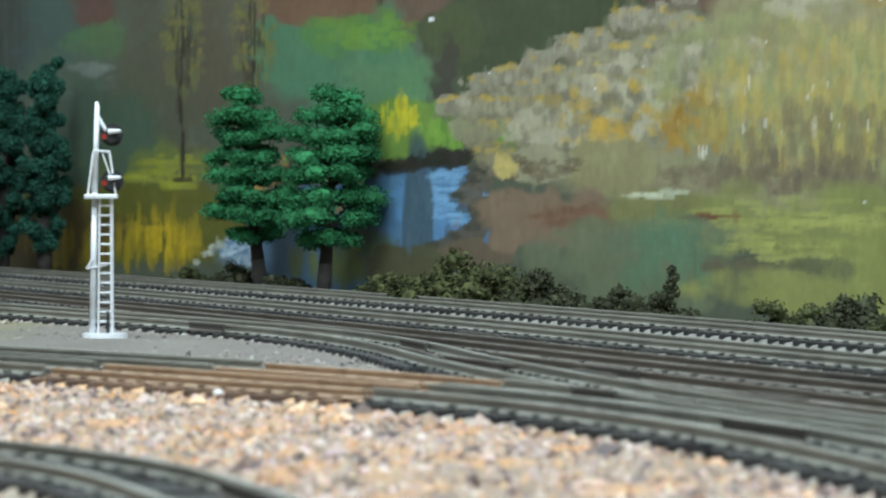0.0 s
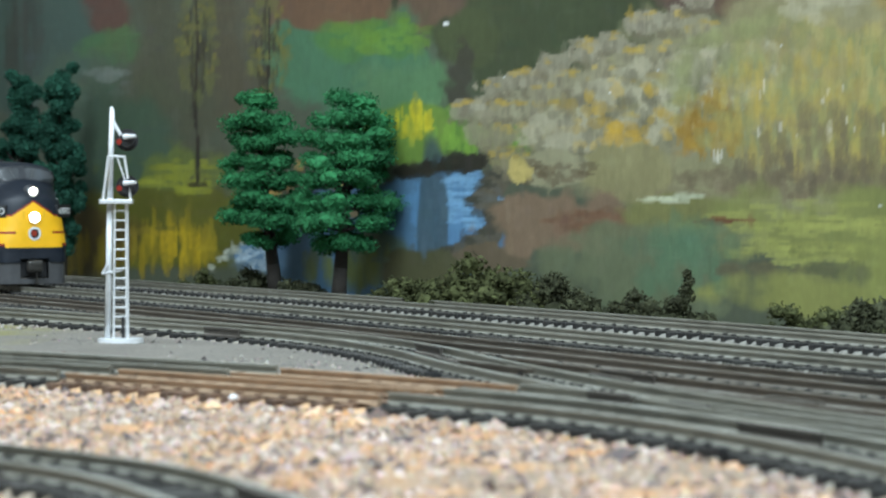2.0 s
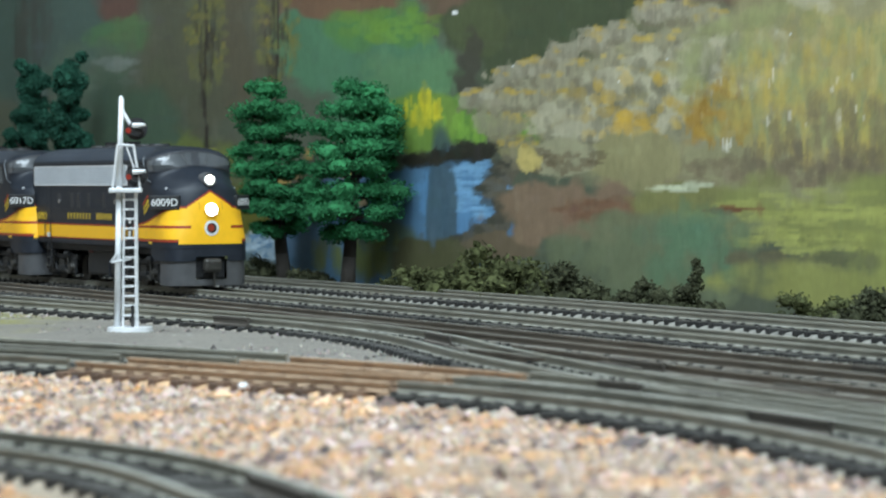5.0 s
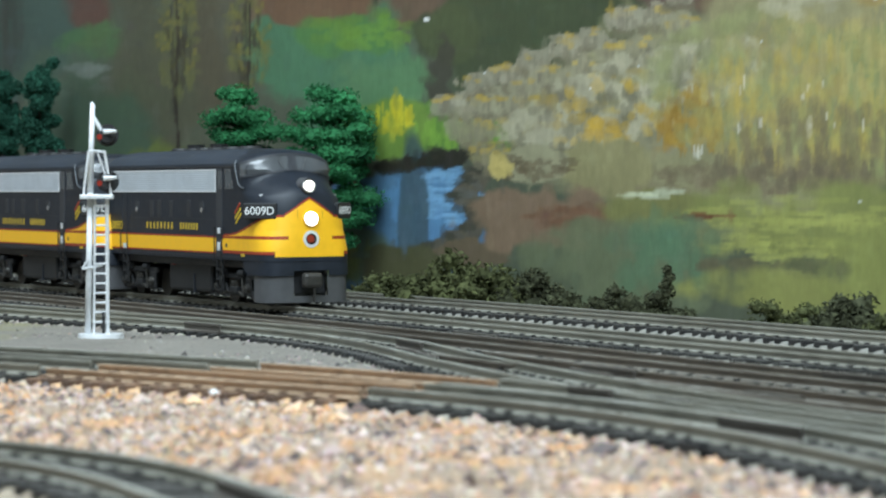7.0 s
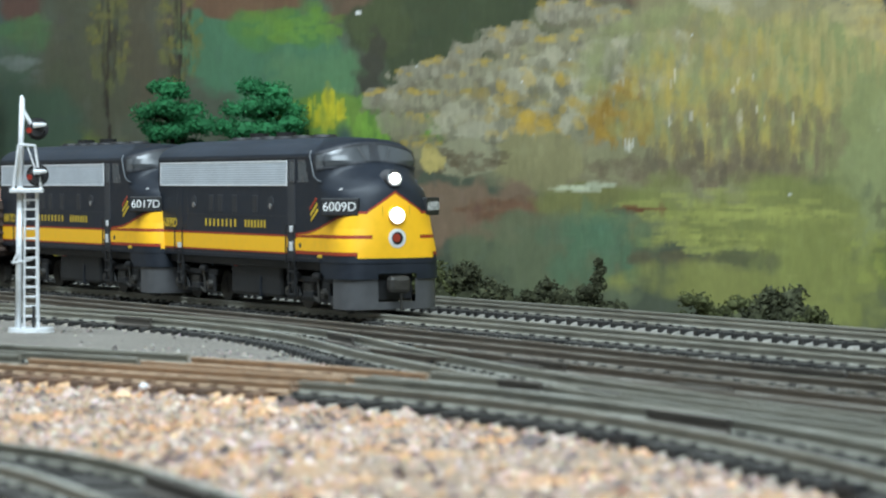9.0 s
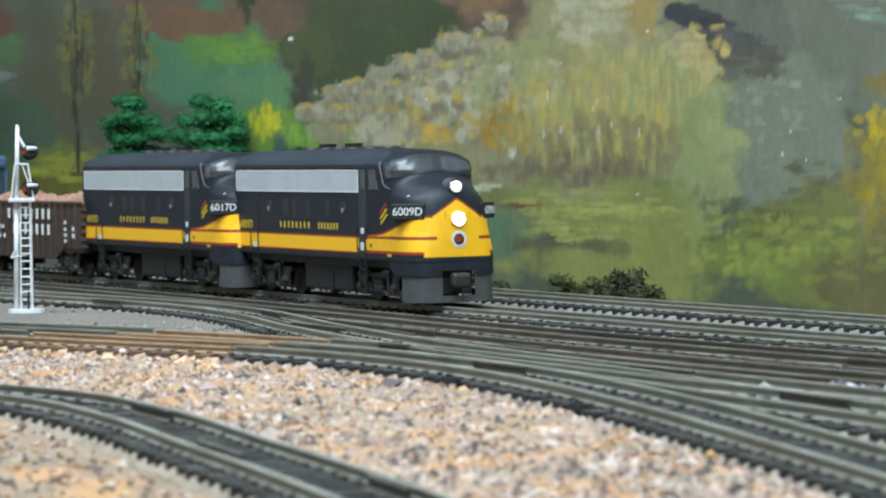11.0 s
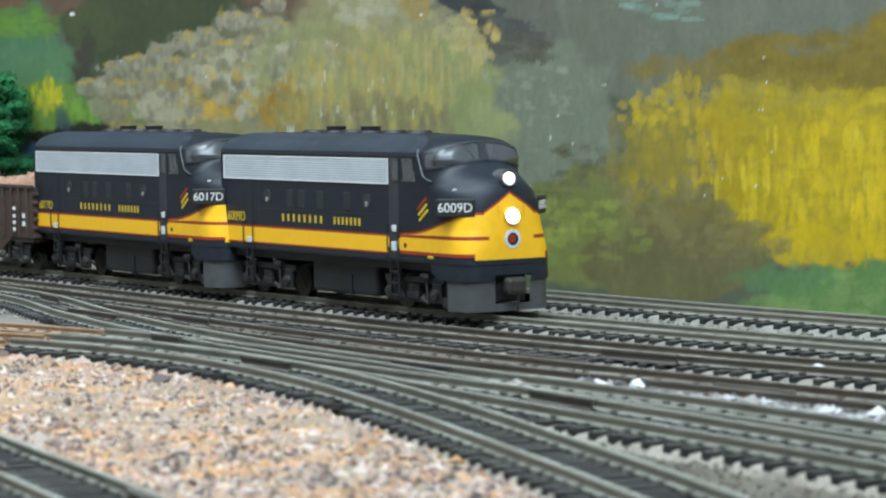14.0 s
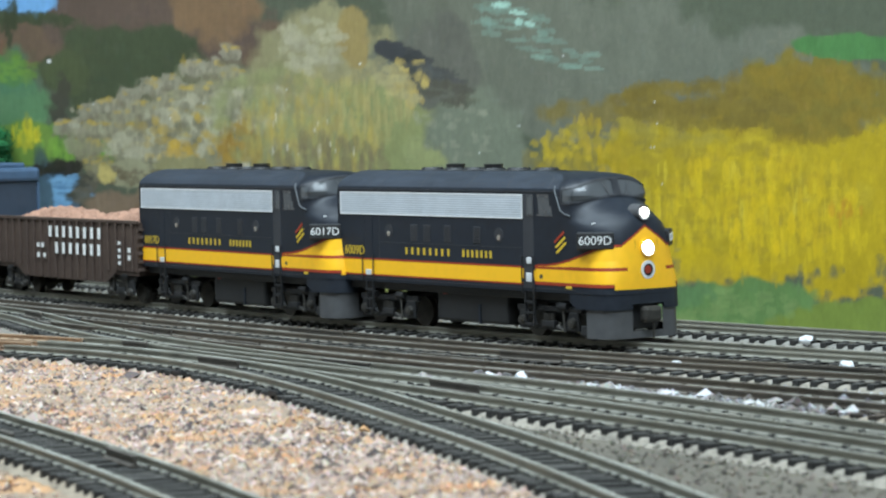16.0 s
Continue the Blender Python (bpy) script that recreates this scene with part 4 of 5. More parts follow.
def front_x(z):
    return ramp(z, (1, 14, 20, 30, 38, 43, 45.5, 47.2, 48.8, 50.2, 51.4, 52.4, 53.2, 54.0, 60.2, 60.9, 61.5, 62.1, 62.5, 62.8), (169.0, 168.6, 168.3, 168.0, 167.4, 166.6, 165.6, 163.9, 161.2, 158.2, 155.6, 153.6, 152.4, 151.8, 149.6, 148.9, 147.2, 143.5, 138, 128))


def half_w(z):
    return HALF if z < 55.2 else HALF * math.sqrt(max(0.0, 1 - ((z - 55.2) / 7.75) ** 2))


def bend_x(z):
    return ramp(z, (1, 20, 30, 40, 47, 54, 60, 61.5, 62.3, 62.8), (151, 151, 147.5, 145, 143, 142, 139.5, 134, 126, 114))


def skin(s, z, side, off=0.0):
    """A point of the body: s 0..1 along the straight flank, 1..2 round the nose to its middle."""
    w, xb = half_w(z) + off, bend_x(z)
    if s <= 1:
        return ((REAR + (xb - REAR) * s) * MM, side * w * MM, z * MM)
    a = (s - 1) * math.pi / 2
    n = ramp(z, (14, 22, 30, 40, 46, 54, 60, 62.8), (4.8, 4.2, 3.1, 2.6, 2.3, 2.8, 2.7, 2.1))
    c, d = max(math.cos(a), 0.0), math.sin(a)
    y = c ** (2 / n)
    xf = front_x(z + (6.0 * y ** 2.2 if z < 54 else 0.0) * ramp(z, (38, 45, 52, 54), (0, 1, 1, 0))) + off
    return ((xb + (xf - xb) * d ** (2 / n)) * MM, side * w * y * MM, z * MM)


def shell(name, zs, ss, sides, off, material, parent, label="", keep=None, closed=False):
    """A sheet that follows the body, off millimetres outside it."""
    verts, faces, at = [], [], {}

    def vid(i, j, side):
        key = (i, j, side)
        if key not in at:
            at[key] = len(verts)
            verts.append(skin(ss[i], zs[j], side, off))
        return at[key]
    for side in sides:
        for i in range(len(ss) - 1):
            for j in range(len(zs) - 1):
                s, z = (ss[i] + ss[i + 1]) / 2, (zs[j] + zs[j + 1]) / 2
                if keep:
                    p = skin(s, z, side, off)
                    if not keep(s, z, p[0] / MM, p[1] / MM):
                        continue
                q = (vid(i, j, side), vid(i + 1, j, side), vid(i + 1, j + 1, side), vid(i, j + 1, side))
                faces.append(q if side < 0 else q[::-1])
    bm = bmesh.new()
    vs = [bm.verts.new(v) for v in verts]
    for f in faces:
        try:
            bm.faces.new([vs[k] for k in f])
        except ValueError:
            pass
    bmesh.ops.remove_doubles(bm, verts=bm.verts, dist=1e-6)
    if closed:
        bmesh.ops.holes_fill(bm, edges=[e for e in bm.edges if e.is_boundary], sides=0)
    return part(name, bm, material, parent, label, True)


def letter_mesh(name, text, size, m, material, parent, label=""):
    cu = bpy.data.curves.new(name, "FONT")
    cu.body, cu.size, cu.extrude, cu.align_x, cu.align_y = text, size, 0.00006, "CENTER", "CENTER"
    tmp = bpy.data.objects.new(name, cu)
    scene.collection.objects.link(tmp)
    bpy.context.view_layer.update()
    me = bpy.data.meshes.new_from_object(tmp.evaluated_get(bpy.context.evaluated_depsgraph_get()))
    bpy.data.objects.remove(tmp)
    me.materials.clear()
    me.materials.append(material)
    ob = new(name, me)
    ob.parent = parent
    ob.matrix_basis = m
    return tagged(ob, label)


def bars(name, words, x0, z, pitch, h, y, material, parent, label, w=0.62):
    """Plain upright bars in place of lettering, on the near flank."""
    x = x0
    for word in words:
        for _ in range(word):
            one(name, lambda bm: box(bm, x, x + pitch * w, y - 0.00012, y + 0.0001, z, z + h), material, parent, label)
            x += pitch
        x += pitch * 1.6


def truck(x, parent, wheel_x, wheel_r=5.6, wide=13.6):
    """A four-wheel truck: arched side frames, equalisers, springs, brake gear, wheels."""
    w0 = wheel_x[1]

    def frame_side(bm, s):
        y = s * wide
        box(bm, (x - w0 - 4.5) * MM, (x + w0 + 4.5) * MM, (y - 1.0) * MM, (y + 1.0) * MM, 10.2 * MM, 12.4 * MM, 0.0004)
        box(bm, (x - w0 + 3.0) * MM, (x + w0 - 3.0) * MM, (y - 0.8) * MM, (y + 0.8) * MM, 3.4 * MM, 5.0 * MM, 0.0003)
        for w in wheel_x:
            box(bm, (x + w - 2.9) * MM, (x + w + 2.9) * MM, (y - 0.7 + s * 0.6) * MM, (y + 0.7 + s * 0.6) * MM, 3.4 * MM, 10.6 * MM, 0.0005)
            inner = 1 if w < 0 else -1
            cyl(bm, ((x + w + inner * 3.2) * MM, y * MM, 9.4 * MM), ((x + w + inner * 6.0) * MM, y * MM, 4.2 * MM), 0.9 * MM, None, 6)
        box(bm, (x - 3.6) * MM, (x + 3.6) * MM, (y - 1.3 + s * 0.5) * MM, (y + 1.3 + s * 0.5) * MM, 4.4 * MM, 7.0 * MM, 0.0004)

    t = one("truck", lambda bm: ([frame_side(bm, s) for s in (-1, 1)], box(bm, (x - 4) * MM, (x + 4) * MM, -12.5 * MM, 12.5 * MM, 6 * MM, 13 * MM, 0.0005)), UNDER, parent, "black truck frame")
    for w in wheel_x:
        for s in (-1, 1):
            wh = one("wheel", lambda bm: (cyl(bm, (0, s * -1.2 * MM, 0), (0, s * 1.2 * MM, 0), wheel_r * MM, wheel_r * MM, 28), cyl(bm, (0, s * -1.6 * MM, 0), (0, s * -1.1 * MM, 0), (wheel_r + 0.7) * MM, None, 28), [box(bm, -0.4 * MM, 0.4 * MM, s * 1.0 * MM - 0.0004, s * 1.0 * MM + 0.0004, -3.6 * MM, 3.6 * MM)]), WHEEL, t, "dark steel wheel")
            wh.location = ((x + w) * MM, s * 8.4 * MM, wheel_r * MM)
            SPINNING.append((wh, wheel_r * MM))
        one("axle", lambda bm: cyl(bm, ((x + w) * MM, -8.4 * MM, wheel_r * MM), ((x + w) * MM, 8.4 * MM, wheel_r * MM), 0.9 * MM, None, 10), WHEEL, t)
        for s in (-1, 1):
            one("journal_box", lambda bm: (cyl(bm, ((x + w) * MM, s * (wide + 1) * MM, (wheel_r + 0.6) * MM), ((x + w) * MM, s * (wide + 2.9) * MM, (wheel_r + 0.6) * MM), 2.0 * MM, 1.7 * MM, 14), cyl(bm, ((x + w) * MM, s * (wide + 2.8) * MM, (wheel_r + 0.6) * MM), ((x + w) * MM, s * (wide + 3.3) * MM, (wheel_r + 0.6) * MM), 0.7 * MM, None, 8)), WHEEL, t)
    for s in (-1, 1):
        for k in (-2.3, 0, 2.3):
            one("spring", lambda bm: [cyl(bm, ((x + k) * MM, s * (wide + 0.9) * MM, (6.8 + j * 0.75) * MM), ((x + k) * MM, s * (wide + 0.9) * MM, (7.3 + j * 0.75) * MM), 0.95 * MM, None, 8) for j in range(4)], WHEEL, t)
        for k in (-w0 * 0.62, w0 * 0.62):
            one("brake_cylinder", lambda bm: cyl(bm, ((x + k - 2.4) * MM, s * (wide + 1.5) * MM, 12.6 * MM), ((x + k + 2.4) * MM, s * (wide + 1.5) * MM, 12.6 * MM), 1.5 * MM, 1.3 * MM, 12), UNDER, t)
            one("brake_hanger", lambda bm: (cyl(bm, ((x + k) * MM, s * (wide + 1.7) * MM, 12 * MM), ((x + k * 1.12) * MM, s * (wide + 1.9) * MM, 3.2 * MM), 0.45 * MM, None, 6), cyl(bm, ((x + k * 1.12) * MM, s * (wide + 1.9) * MM, 3.4 * MM), ((x + k * 0.6) * MM, s * (wide + 1.7) * MM, 5.2 * MM), 0.4 * MM, None, 6)), WHEEL, t)
    return t


SPINNING = []
FLANK = [k / 40 for k in range(41)]
NOSE = [1 + k / 44 for k in range(1, 45)]


def fine(a, b, step):
    return [a + (b - a) * k / max(1, round((b - a) / step)) for k in range(max(1, round((b - a) / step)) + 1)]


def flank_sheet(bm, x0, x1, z0, z1, side, proud=0.3, rim=0.0002):
    """A thin panel lying on the body's flank."""
    y = side * HALF
    box(bm, x0 * MM, x1 * MM, (y - proud) * MM, (y + proud) * MM, z0 * MM, z1 * MM, rim)


def pane_low(y):
    return 54.4 - 2.9 * (abs(y) / 19) ** 1.4


def pane_high(y):
    return 60.0 - 3.5 * (abs(y) / 19) ** 2


def cab_diesel(number, label, lens):
    loco = new("cab_diesel")
    tagged(loco, label, "locomotive", group="locomotives of the train")
    body = shell("body", [17.8, 17.9] + BODY_Z[1:], [0, 0.003, 0.25, 0.5, 0.75, 0.9, 0.96, 1.0] + NOSE, (-1, 1), 0.0, BLACK, loco, "satin black body shell", closed=True)
    # belt stripe, nose field and their red edges
    fz = fine(18.4, 25.9, 0.3) + fine(25.9, 43.4, 0.15)[1:]
    fs = fine(0, 0.76, 0.19) + fine(0.76, 1, 0.012)[1:] + fine(1, 2, 0.007)[1:]

    def wing(x):
        return 27.3 + 0.0064 * max(0.0, x - 127.5) ** 2

    def nose_top(y):
        return 42.4 - 0.64 * abs(y)

    def field_top(x, y):
        return nose_top(y) if abs(y) < 10.5 else min(wing(x), 35.2)

    def in_mid_red(z, x, y):
        return 26.5 < z < 27.2 + 0.5 * ramp(x, (127, 150), (0, 1)) and abs(y) > 9.5

    def in_belt(s, z, x, y):
        if x < 127.5:
            return 20.8 < z < 26.5 and not 119.9 < x < 126.3
        low = 21.7 if abs(y) > 15 else 19.7
        return low < z < field_top(x, y) and not in_mid_red(z, x, y)

    shell("belt_stripe", fz, fs, (-1, 1), 0.12, YELLOW, body, "bright yellow stripe and nose field", in_belt)

    def in_red(s, z, x, y):
        if x < 127.5:
            return (26.5 < z < 27.2 or 20.1 < z < 20.8) and not 119.9 < x < 126.3
        top = field_top(x, y)
        if in_mid_red(z, x, y) or top < z < top + 0.85:
            return True
        return abs(y) > 15 and 20.5 < z < 21.7
    shell("red_edge", fz, fs, (-1, 1), 0.15, RED, body, "thin dark red edging line", in_red)
    for side in (-1, 1):
        y = side * HALF * MM
        # air intake grille with its bright frame
        grille = one("intake_grille", lambda bm: flank_sheet(bm, 0.4, 119.3, 45.4, 53.9, side, 0.15), GRILLE, body, "long silver air intake grille")
        for k in range(9):
            z = 45.95 + k * 0.88
            one("slat", lambda bm: flank_sheet(bm, 0.8, 118.9, z, z + 0.42, side, 0.26, 0.0), SILVER, grille)
        one("grille_frame", lambda bm: [flank_sheet(bm, *q, side, 0.34, 0.0001) for q in ((0, 119.7, 53.7, 54.3), (0, 119.7, 45.0, 45.6), (0, 0.6, 45.6, 53.7), (119.1, 119.7, 45.6, 53.7))], BRIGHT, grille, "bright silver grille frame")
        # portholes, filters, seams
        for px in (33.9, 105.3):
            port = one("porthole", lambda bm: cyl(bm, (px * MM, y - 0.0002, 38.6 * MM), (px * MM, y + 0.0002, 38.6 * MM), 2.7 * MM, None, 28), VENT, body, "round black porthole rim")
            one("porthole_glass", lambda bm: cyl(bm, (px * MM, y - 0.0004, 37.6 * MM), (px * MM, y + 0.0004, 37.6 * MM), 1.05 * MM, None, 18), CHROME, port, "bright round porthole glass")
        for px in (48.4, 57.0, 70.4, 89.2):
            vent = one("side_vent", lambda bm: flank_sheet(bm, px, px + 4.7, 34.8, 41.6, side, 0.14), VENT, body, "dark louvred side filter")
            for k in range(6):
                one("louvre", lambda bm: flank_sheet(bm, px + 0.4, px + 4.3, 35.3 + k * 1.05, 35.8 + k * 1.05, side, 0.3, 0.0), VENT, vent)
        one("panel_seam", lambda bm: (flank_sheet(bm, 27, 119, 33.9, 34.15, side, 0.1, 0.0), flank_sheet(bm, 27, 27.3, 27.4, 44.4, side, 0.1, 0.0), flank_sheet(bm, 0, 150, 18.9, 19.2, side, 0.16, 0.0)), VENT, body)
        one("rain_strip", lambda bm: flank_sheet(bm, REAR + 0.2, 138, 55.2, 55.6, side, 0.25, 0.0), VENT, body)
        # rear door between two grab irons
        one("rear_door", lambda bm: flank_sheet(bm, 16.6, 22.4, 19.4, 44.2, side, 0.08), BLACK, body, "black engine-room door")
        for px in (0.9, 15.7, 23.2):
            one("grab_iron", lambda bm: (cyl(bm, (px * MM, y * 1.035, 18.6 * MM), (px * MM, y * 1.035, 28.4 * MM), 0.26 * MM, None, 6), [cyl(bm, (px * MM, y, z * MM), (px * MM, y * 1.035, z * MM), 0.2 * MM, None, 6) for z in (18.8, 28.2)]), UNDER, body)
        one("step_plate", lambda bm: flank_sheet(bm, 17.6, 21.4, 20.4, 22.6, side, 0.4), ALU, body, "bright step plate")
        # cab door, windows
        door = one("cab_door", lambda bm: box(bm, 120.0 * MM, 126.2 * MM, y * 0.99 - 0.0004, y * 0.99 + 0.0004, 19 * MM, 54.6 * MM, 0.0003), VENT, body, "black cab door")
        one("door_window", lambda bm: flank_sheet(bm, 122.6, 126.0, 46.6, 53.9, side, 0.3), GLASS, door)
        one("window_rim", lambda bm: [flank_sheet(bm, *q, side, 0.4, 0.0) for q in ((122.3, 126.3, 53.9, 54.2), (122.3, 126.3, 46.3, 46.6), (122.3, 122.6, 46.3, 54.2), (126.0, 126.3, 46.3, 54.2))], GREY_PILOT, door)
        for px in (119.8, 126.5):
            one("handrail", lambda bm: (cyl(bm, (px * MM, y * 1.045, 17 * MM), (px * MM, y * 1.045, 31 * MM), 0.27 * MM, None, 6), [cyl(bm, (px * MM, y, z * MM), (px * MM, y * 1.045, z * MM), 0.2 * MM, None, 6) for z in (17.3, 30.7)]), UNDER, body)
        one("door_step", lambda bm: (flank_sheet(bm, 121.9, 125.0, 21.4, 24.8, side, 0.6), flank_sheet(bm, 122.2, 124.8, 28.2, 30.6, side, 0.6)), BRIGHT, door, "bright step plates")
        one("boarding_ladder", lambda bm: ([box(bm, px * MM, (px + 0.7) * MM, y * 0.985 - 0.0004, y * 0.985 + 0.0004, 5.0 * MM, 18.2 * MM) for px in (120.2, 125.2)], [box(bm, 120.2 * MM, 125.9 * MM, y * 0.985 - 0.0007, y * 0.985 + 0.0007, z * MM, (z + 0.6) * MM) for z in (5.2, 9.4, 13.6)]), UNDER, body, "black boarding ladder")
        one("rear_ladder", lambda bm: ([box(bm, px * MM, (px + 0.6) * MM, y * 0.985 - 0.0004, y * 0.985 + 0.0004, 6.0 * MM, 18.2 * MM) for px in (17.2, 21.6)], [box(bm, 17.2 * MM, 22.2 * MM, y * 0.985 - 0.0007, y * 0.985 + 0.0007, z * MM, (z + 0.6) * MM) for z in (6.2, 10.2, 14.2)]), UNDER, body, "black boarding ladder")
        one("builders_plate", lambda bm: cyl(bm, (130.4 * MM, y - 0.0002, 23.6 * MM), (130.4 * MM, y + 0.0002, 23.6 * MM), 0.9 * MM, None, 14), VENT, body)
        one("sill_plate", lambda bm: flank_sheet(bm, 144.6, 148.0, 19.4, 20.5, side, 0.3), GOLD, body, "small yellow sill plate")
        for k in range(3):
            chev = one("chevron", lambda bm: box(bm, -3.3 * MM, 3.3 * MM, -0.1 * MM, 0.1 * MM, -0.5 * MM, 0.5 * MM), GOLD if k < 2 else RED, body)
            chev.matrix_basis = pose((142.2 - 0.5 * k) * MM, side * (HALF + 0.1) * MM, (34.6 + k * 2.0) * MM, 0, -36 if side < 0 else 36, 0)
        letter_mesh("road_number", number, 5.2 * MM, pose(9.6 * MM, side * (HALF + 0.1) * MM, 30.2 * MM, 90, 0, 0 if side < 0 else 180), GOLD, body, "yellow road number")
        for x0, count in ((44.9, 8), (82.2, 7)):
            for k in range(count):
                x = x0 + k * (3.95 if count == 8 else 2.85)
                one("letter_bar", lambda bm: flank_sheet(bm, x, x + 1.3, 29.5, 32.3, side, 0.12, 0.0), GOLD, body)
    wz = fine(44.5, 61.2, 0.25)
    ws = fine(0.86, 1, 0.008) + fine(1, 2, 0.0075)[1:]
    for side in (-1, 1):
        shell("cab_window", wz, ws, (side,), 0.1, GLASS, body, "small side cab window", lambda s, z, x, y: 129.2 < x < 137.0 - max(0, z - 47) * 0.35 and 46.6 < z < 54.0)
        shell("cab_window_frame", wz, ws, (side,), 0.16, GREY_PILOT, body, "", lambda s, z, x, y: 128.9 < x < 137.4 - max(0, z - 47) * 0.35 and 46.2 < z < 54.4 and not (129.2 < x < 137.0 - max(0, z - 47) * 0.35 and 46.6 < z < 54.0) or (133.2 < x < 133.7 and 46.6 < z < 54.0))
        shell("windshield", wz, ws, (side,), 0.05, GLASS, body, "swept half of the split windshield", lambda s, z, x, y: pane_low(y) < z < pane_high(y) and 1.6 < abs(y) and x > 143.0)
        shell("windshield_frame", wz, ws, (side,), 0.35, VENT, body, "black windshield frame", lambda s, z, x, y: pane_low(y) - 0.7 < z < pane_high(y) + 0.7 and x > 142.3 and not (pane_low(y) < z < pane_high(y) and 1.6 < abs(y) and x > 143.0))
        shell("window_bar", wz, ws, (side,), 0.2, VENT, body, "", lambda s, z, x, y: pane_low(y) < z < pane_high(y) and 147.0 < x < 147.5 and s > 1)
        shell("wiper", wz, ws, (side,), 0.5, GREY_PILOT, body, "", lambda s, z, x, y: abs(abs(y) - 4.0 - (z - pane_low(4)) * 0.5) < 0.22 and pane_low(y) < z < pane_high(y) - 1)
        pts = [((138.2 + (57.2 - z) * 0.44) * MM, side * (half_w(z) + 0.15) * MM, z * MM) for z in (57.6, 56, 54, 52, 50, 48.4)] + [(144.4 * MM, side * (HALF + 0.1) * MM, 47.2 * MM), (147.2 * MM, side * (HALF - 0.15) * MM, 46.5 * MM)]
        one("cab_trim", lambda bm: [cyl(bm, p, q, 0.30 * MM, None, 6) for p, q in zip(pts, pts[1:])], SEAM, body, "thin grey seam behind the cab window")
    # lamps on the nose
    # thin shell over the roof that carries its painted bluish sheen
    shell("roof_sheet", [z for z in BODY_Z if z > 55.9], [0, 0.25, 0.5, 0.75, 0.9, 0.96, 1.0], (-1, 1), 0.06, ROOF, body, "dusty blue-black roof sheet with painted-in sheen")
    for z, r, x, power in ((47.4, 2.5, 166.0, lens), (34.4, 2.9, 167.8, lens)):
        rim = one("headlight", lambda bm: (cyl(bm, ((x - 5) * MM, 0, z * MM), ((x + 0.5) * MM, 0, (z + 0.25) * MM), r * 1.35 * MM, r * 1.22 * MM, 32)), GREY_PILOT if z > 40 else YELLOW, body, "round nose headlight")
        one("reflector", lambda bm: cyl(bm, ((x - 1) * MM, 0, z * MM), ((x + 0.7) * MM, 0, (z + 0.3) * MM), r * 1.12 * MM, r * 1.08 * MM, 30), BRIGHT, rim, "bright chrome lamp ring")
        one("lens", lambda bm: cyl(bm, ((x - 1) * MM, 0, z * MM), ((x + 0.95) * MM, 0, (z + 0.35) * MM), r * (0.72 if z > 40 else 1) * MM, r * (0.7 if z > 40 else 0.9) * MM, 30), power, rim, "round headlight lens")
    badge = one("round_badge", lambda bm: cyl(bm, (165.5 * MM, 0, 26.6 * MM), (168.5 * MM, 0, 26.6 * MM), 3.5 * MM, 3.4 * MM, 34), BRIGHT, body, "round silver, black and red nose badge")
    one("badge_field", lambda bm: cyl(bm, (166 * MM, 0, 26.6 * MM), (168.7 * MM, 0, 26.6 * MM), 2.2 * MM, None, 28), UNDER, badge)
    one("badge_centre", lambda bm: cyl(bm, (166 * MM, -0.0004, 26.7 * MM), (168.8 * MM, -0.0004, 26.7 * MM), 1.5 * MM, None, 24), RED, badge)
    one("nose_door_seam", lambda bm: (cyl(bm, (167.9 * MM, -5.4 * MM, 21 * MM), (167.4 * MM, -5.4 * MM, 38 * MM), 0.12 * MM, None, 6), cyl(bm, (167.9 * MM, 5.4 * MM, 21 * MM), (167.4 * MM, 5.4 * MM, 38 * MM), 0.12 * MM, None, 6)), SEAM_YELLOW, body)
    for side in (-1, 1):
        one("nose_grab", lambda bm: (cyl(bm, (165.6 * MM, side * 9.8 * MM, 37.6 * MM), (166.4 * MM, side * 10.0 * MM, 31.0 * MM), 0.32 * MM, None, 6), cyl(bm, (166.4 * MM, side * 10.0 * MM, 31.0 * MM), (165.4 * MM, side * 8.6 * MM, 29.8 * MM), 0.3 * MM, None, 6), cyl(bm, (165.6 * MM, side * 9.8 * MM, 37.6 * MM), (163.6 * MM, side * 9.6 * MM, 38 * MM), 0.3 * MM, None, 6)), UNDER, body)
        nb = one("number_board", lambda bm: box(bm, -6.9 * MM, 6.9 * MM, -2.6 * MM, 2.6 * MM, -3.2 * MM, 3.2 * MM, 0.0005), UNDER, body, "black number board with white figures")
        nb.matrix_basis = pose(158.6 * MM, side * 17.0 * MM, 37.6 * MM, 0, 0, side * -48)
        letter_mesh("number", number, 4.5 * MM, pose(0, side * 2.65 * MM, 0, 90, 0, 0 if side < 0 else 180), WHITE, nb, "white road number")
        one("class_light", lambda bm: cyl(bm, (153.5 * MM, side * 11.5 * MM, 43.2 * MM), (157.0 * MM, side * 16.3 * MM, 43.3 * MM), 0.95 * MM, None, 14), BRIGHT, body, "small round marker lamp")
    # roof fittings
    for px in (53.5, 78):
        fan = one("roof_fan", lambda bm: (cyl(bm, (px * MM, 0, 62.2 * MM), (px * MM, 0, 63.8 * MM), 5.6 * MM, 4.4 * MM, 24), cyl(bm, (px * MM, 0, 63.6 * MM), (px * MM, 0, 65.4 * MM), 3.6 * MM, 3.9 * MM, 18)), UNDER, body, "round black roof fan")
    for px in (38, 66, 94, 111):
        one("roof_fan", lambda bm: cyl(bm, (px * MM, 0, 62.0 * MM), (px * MM, 0, 64.0 * MM), 5.6 * MM, 4.2 * MM, 24), UNDER, body, "round black roof fan")
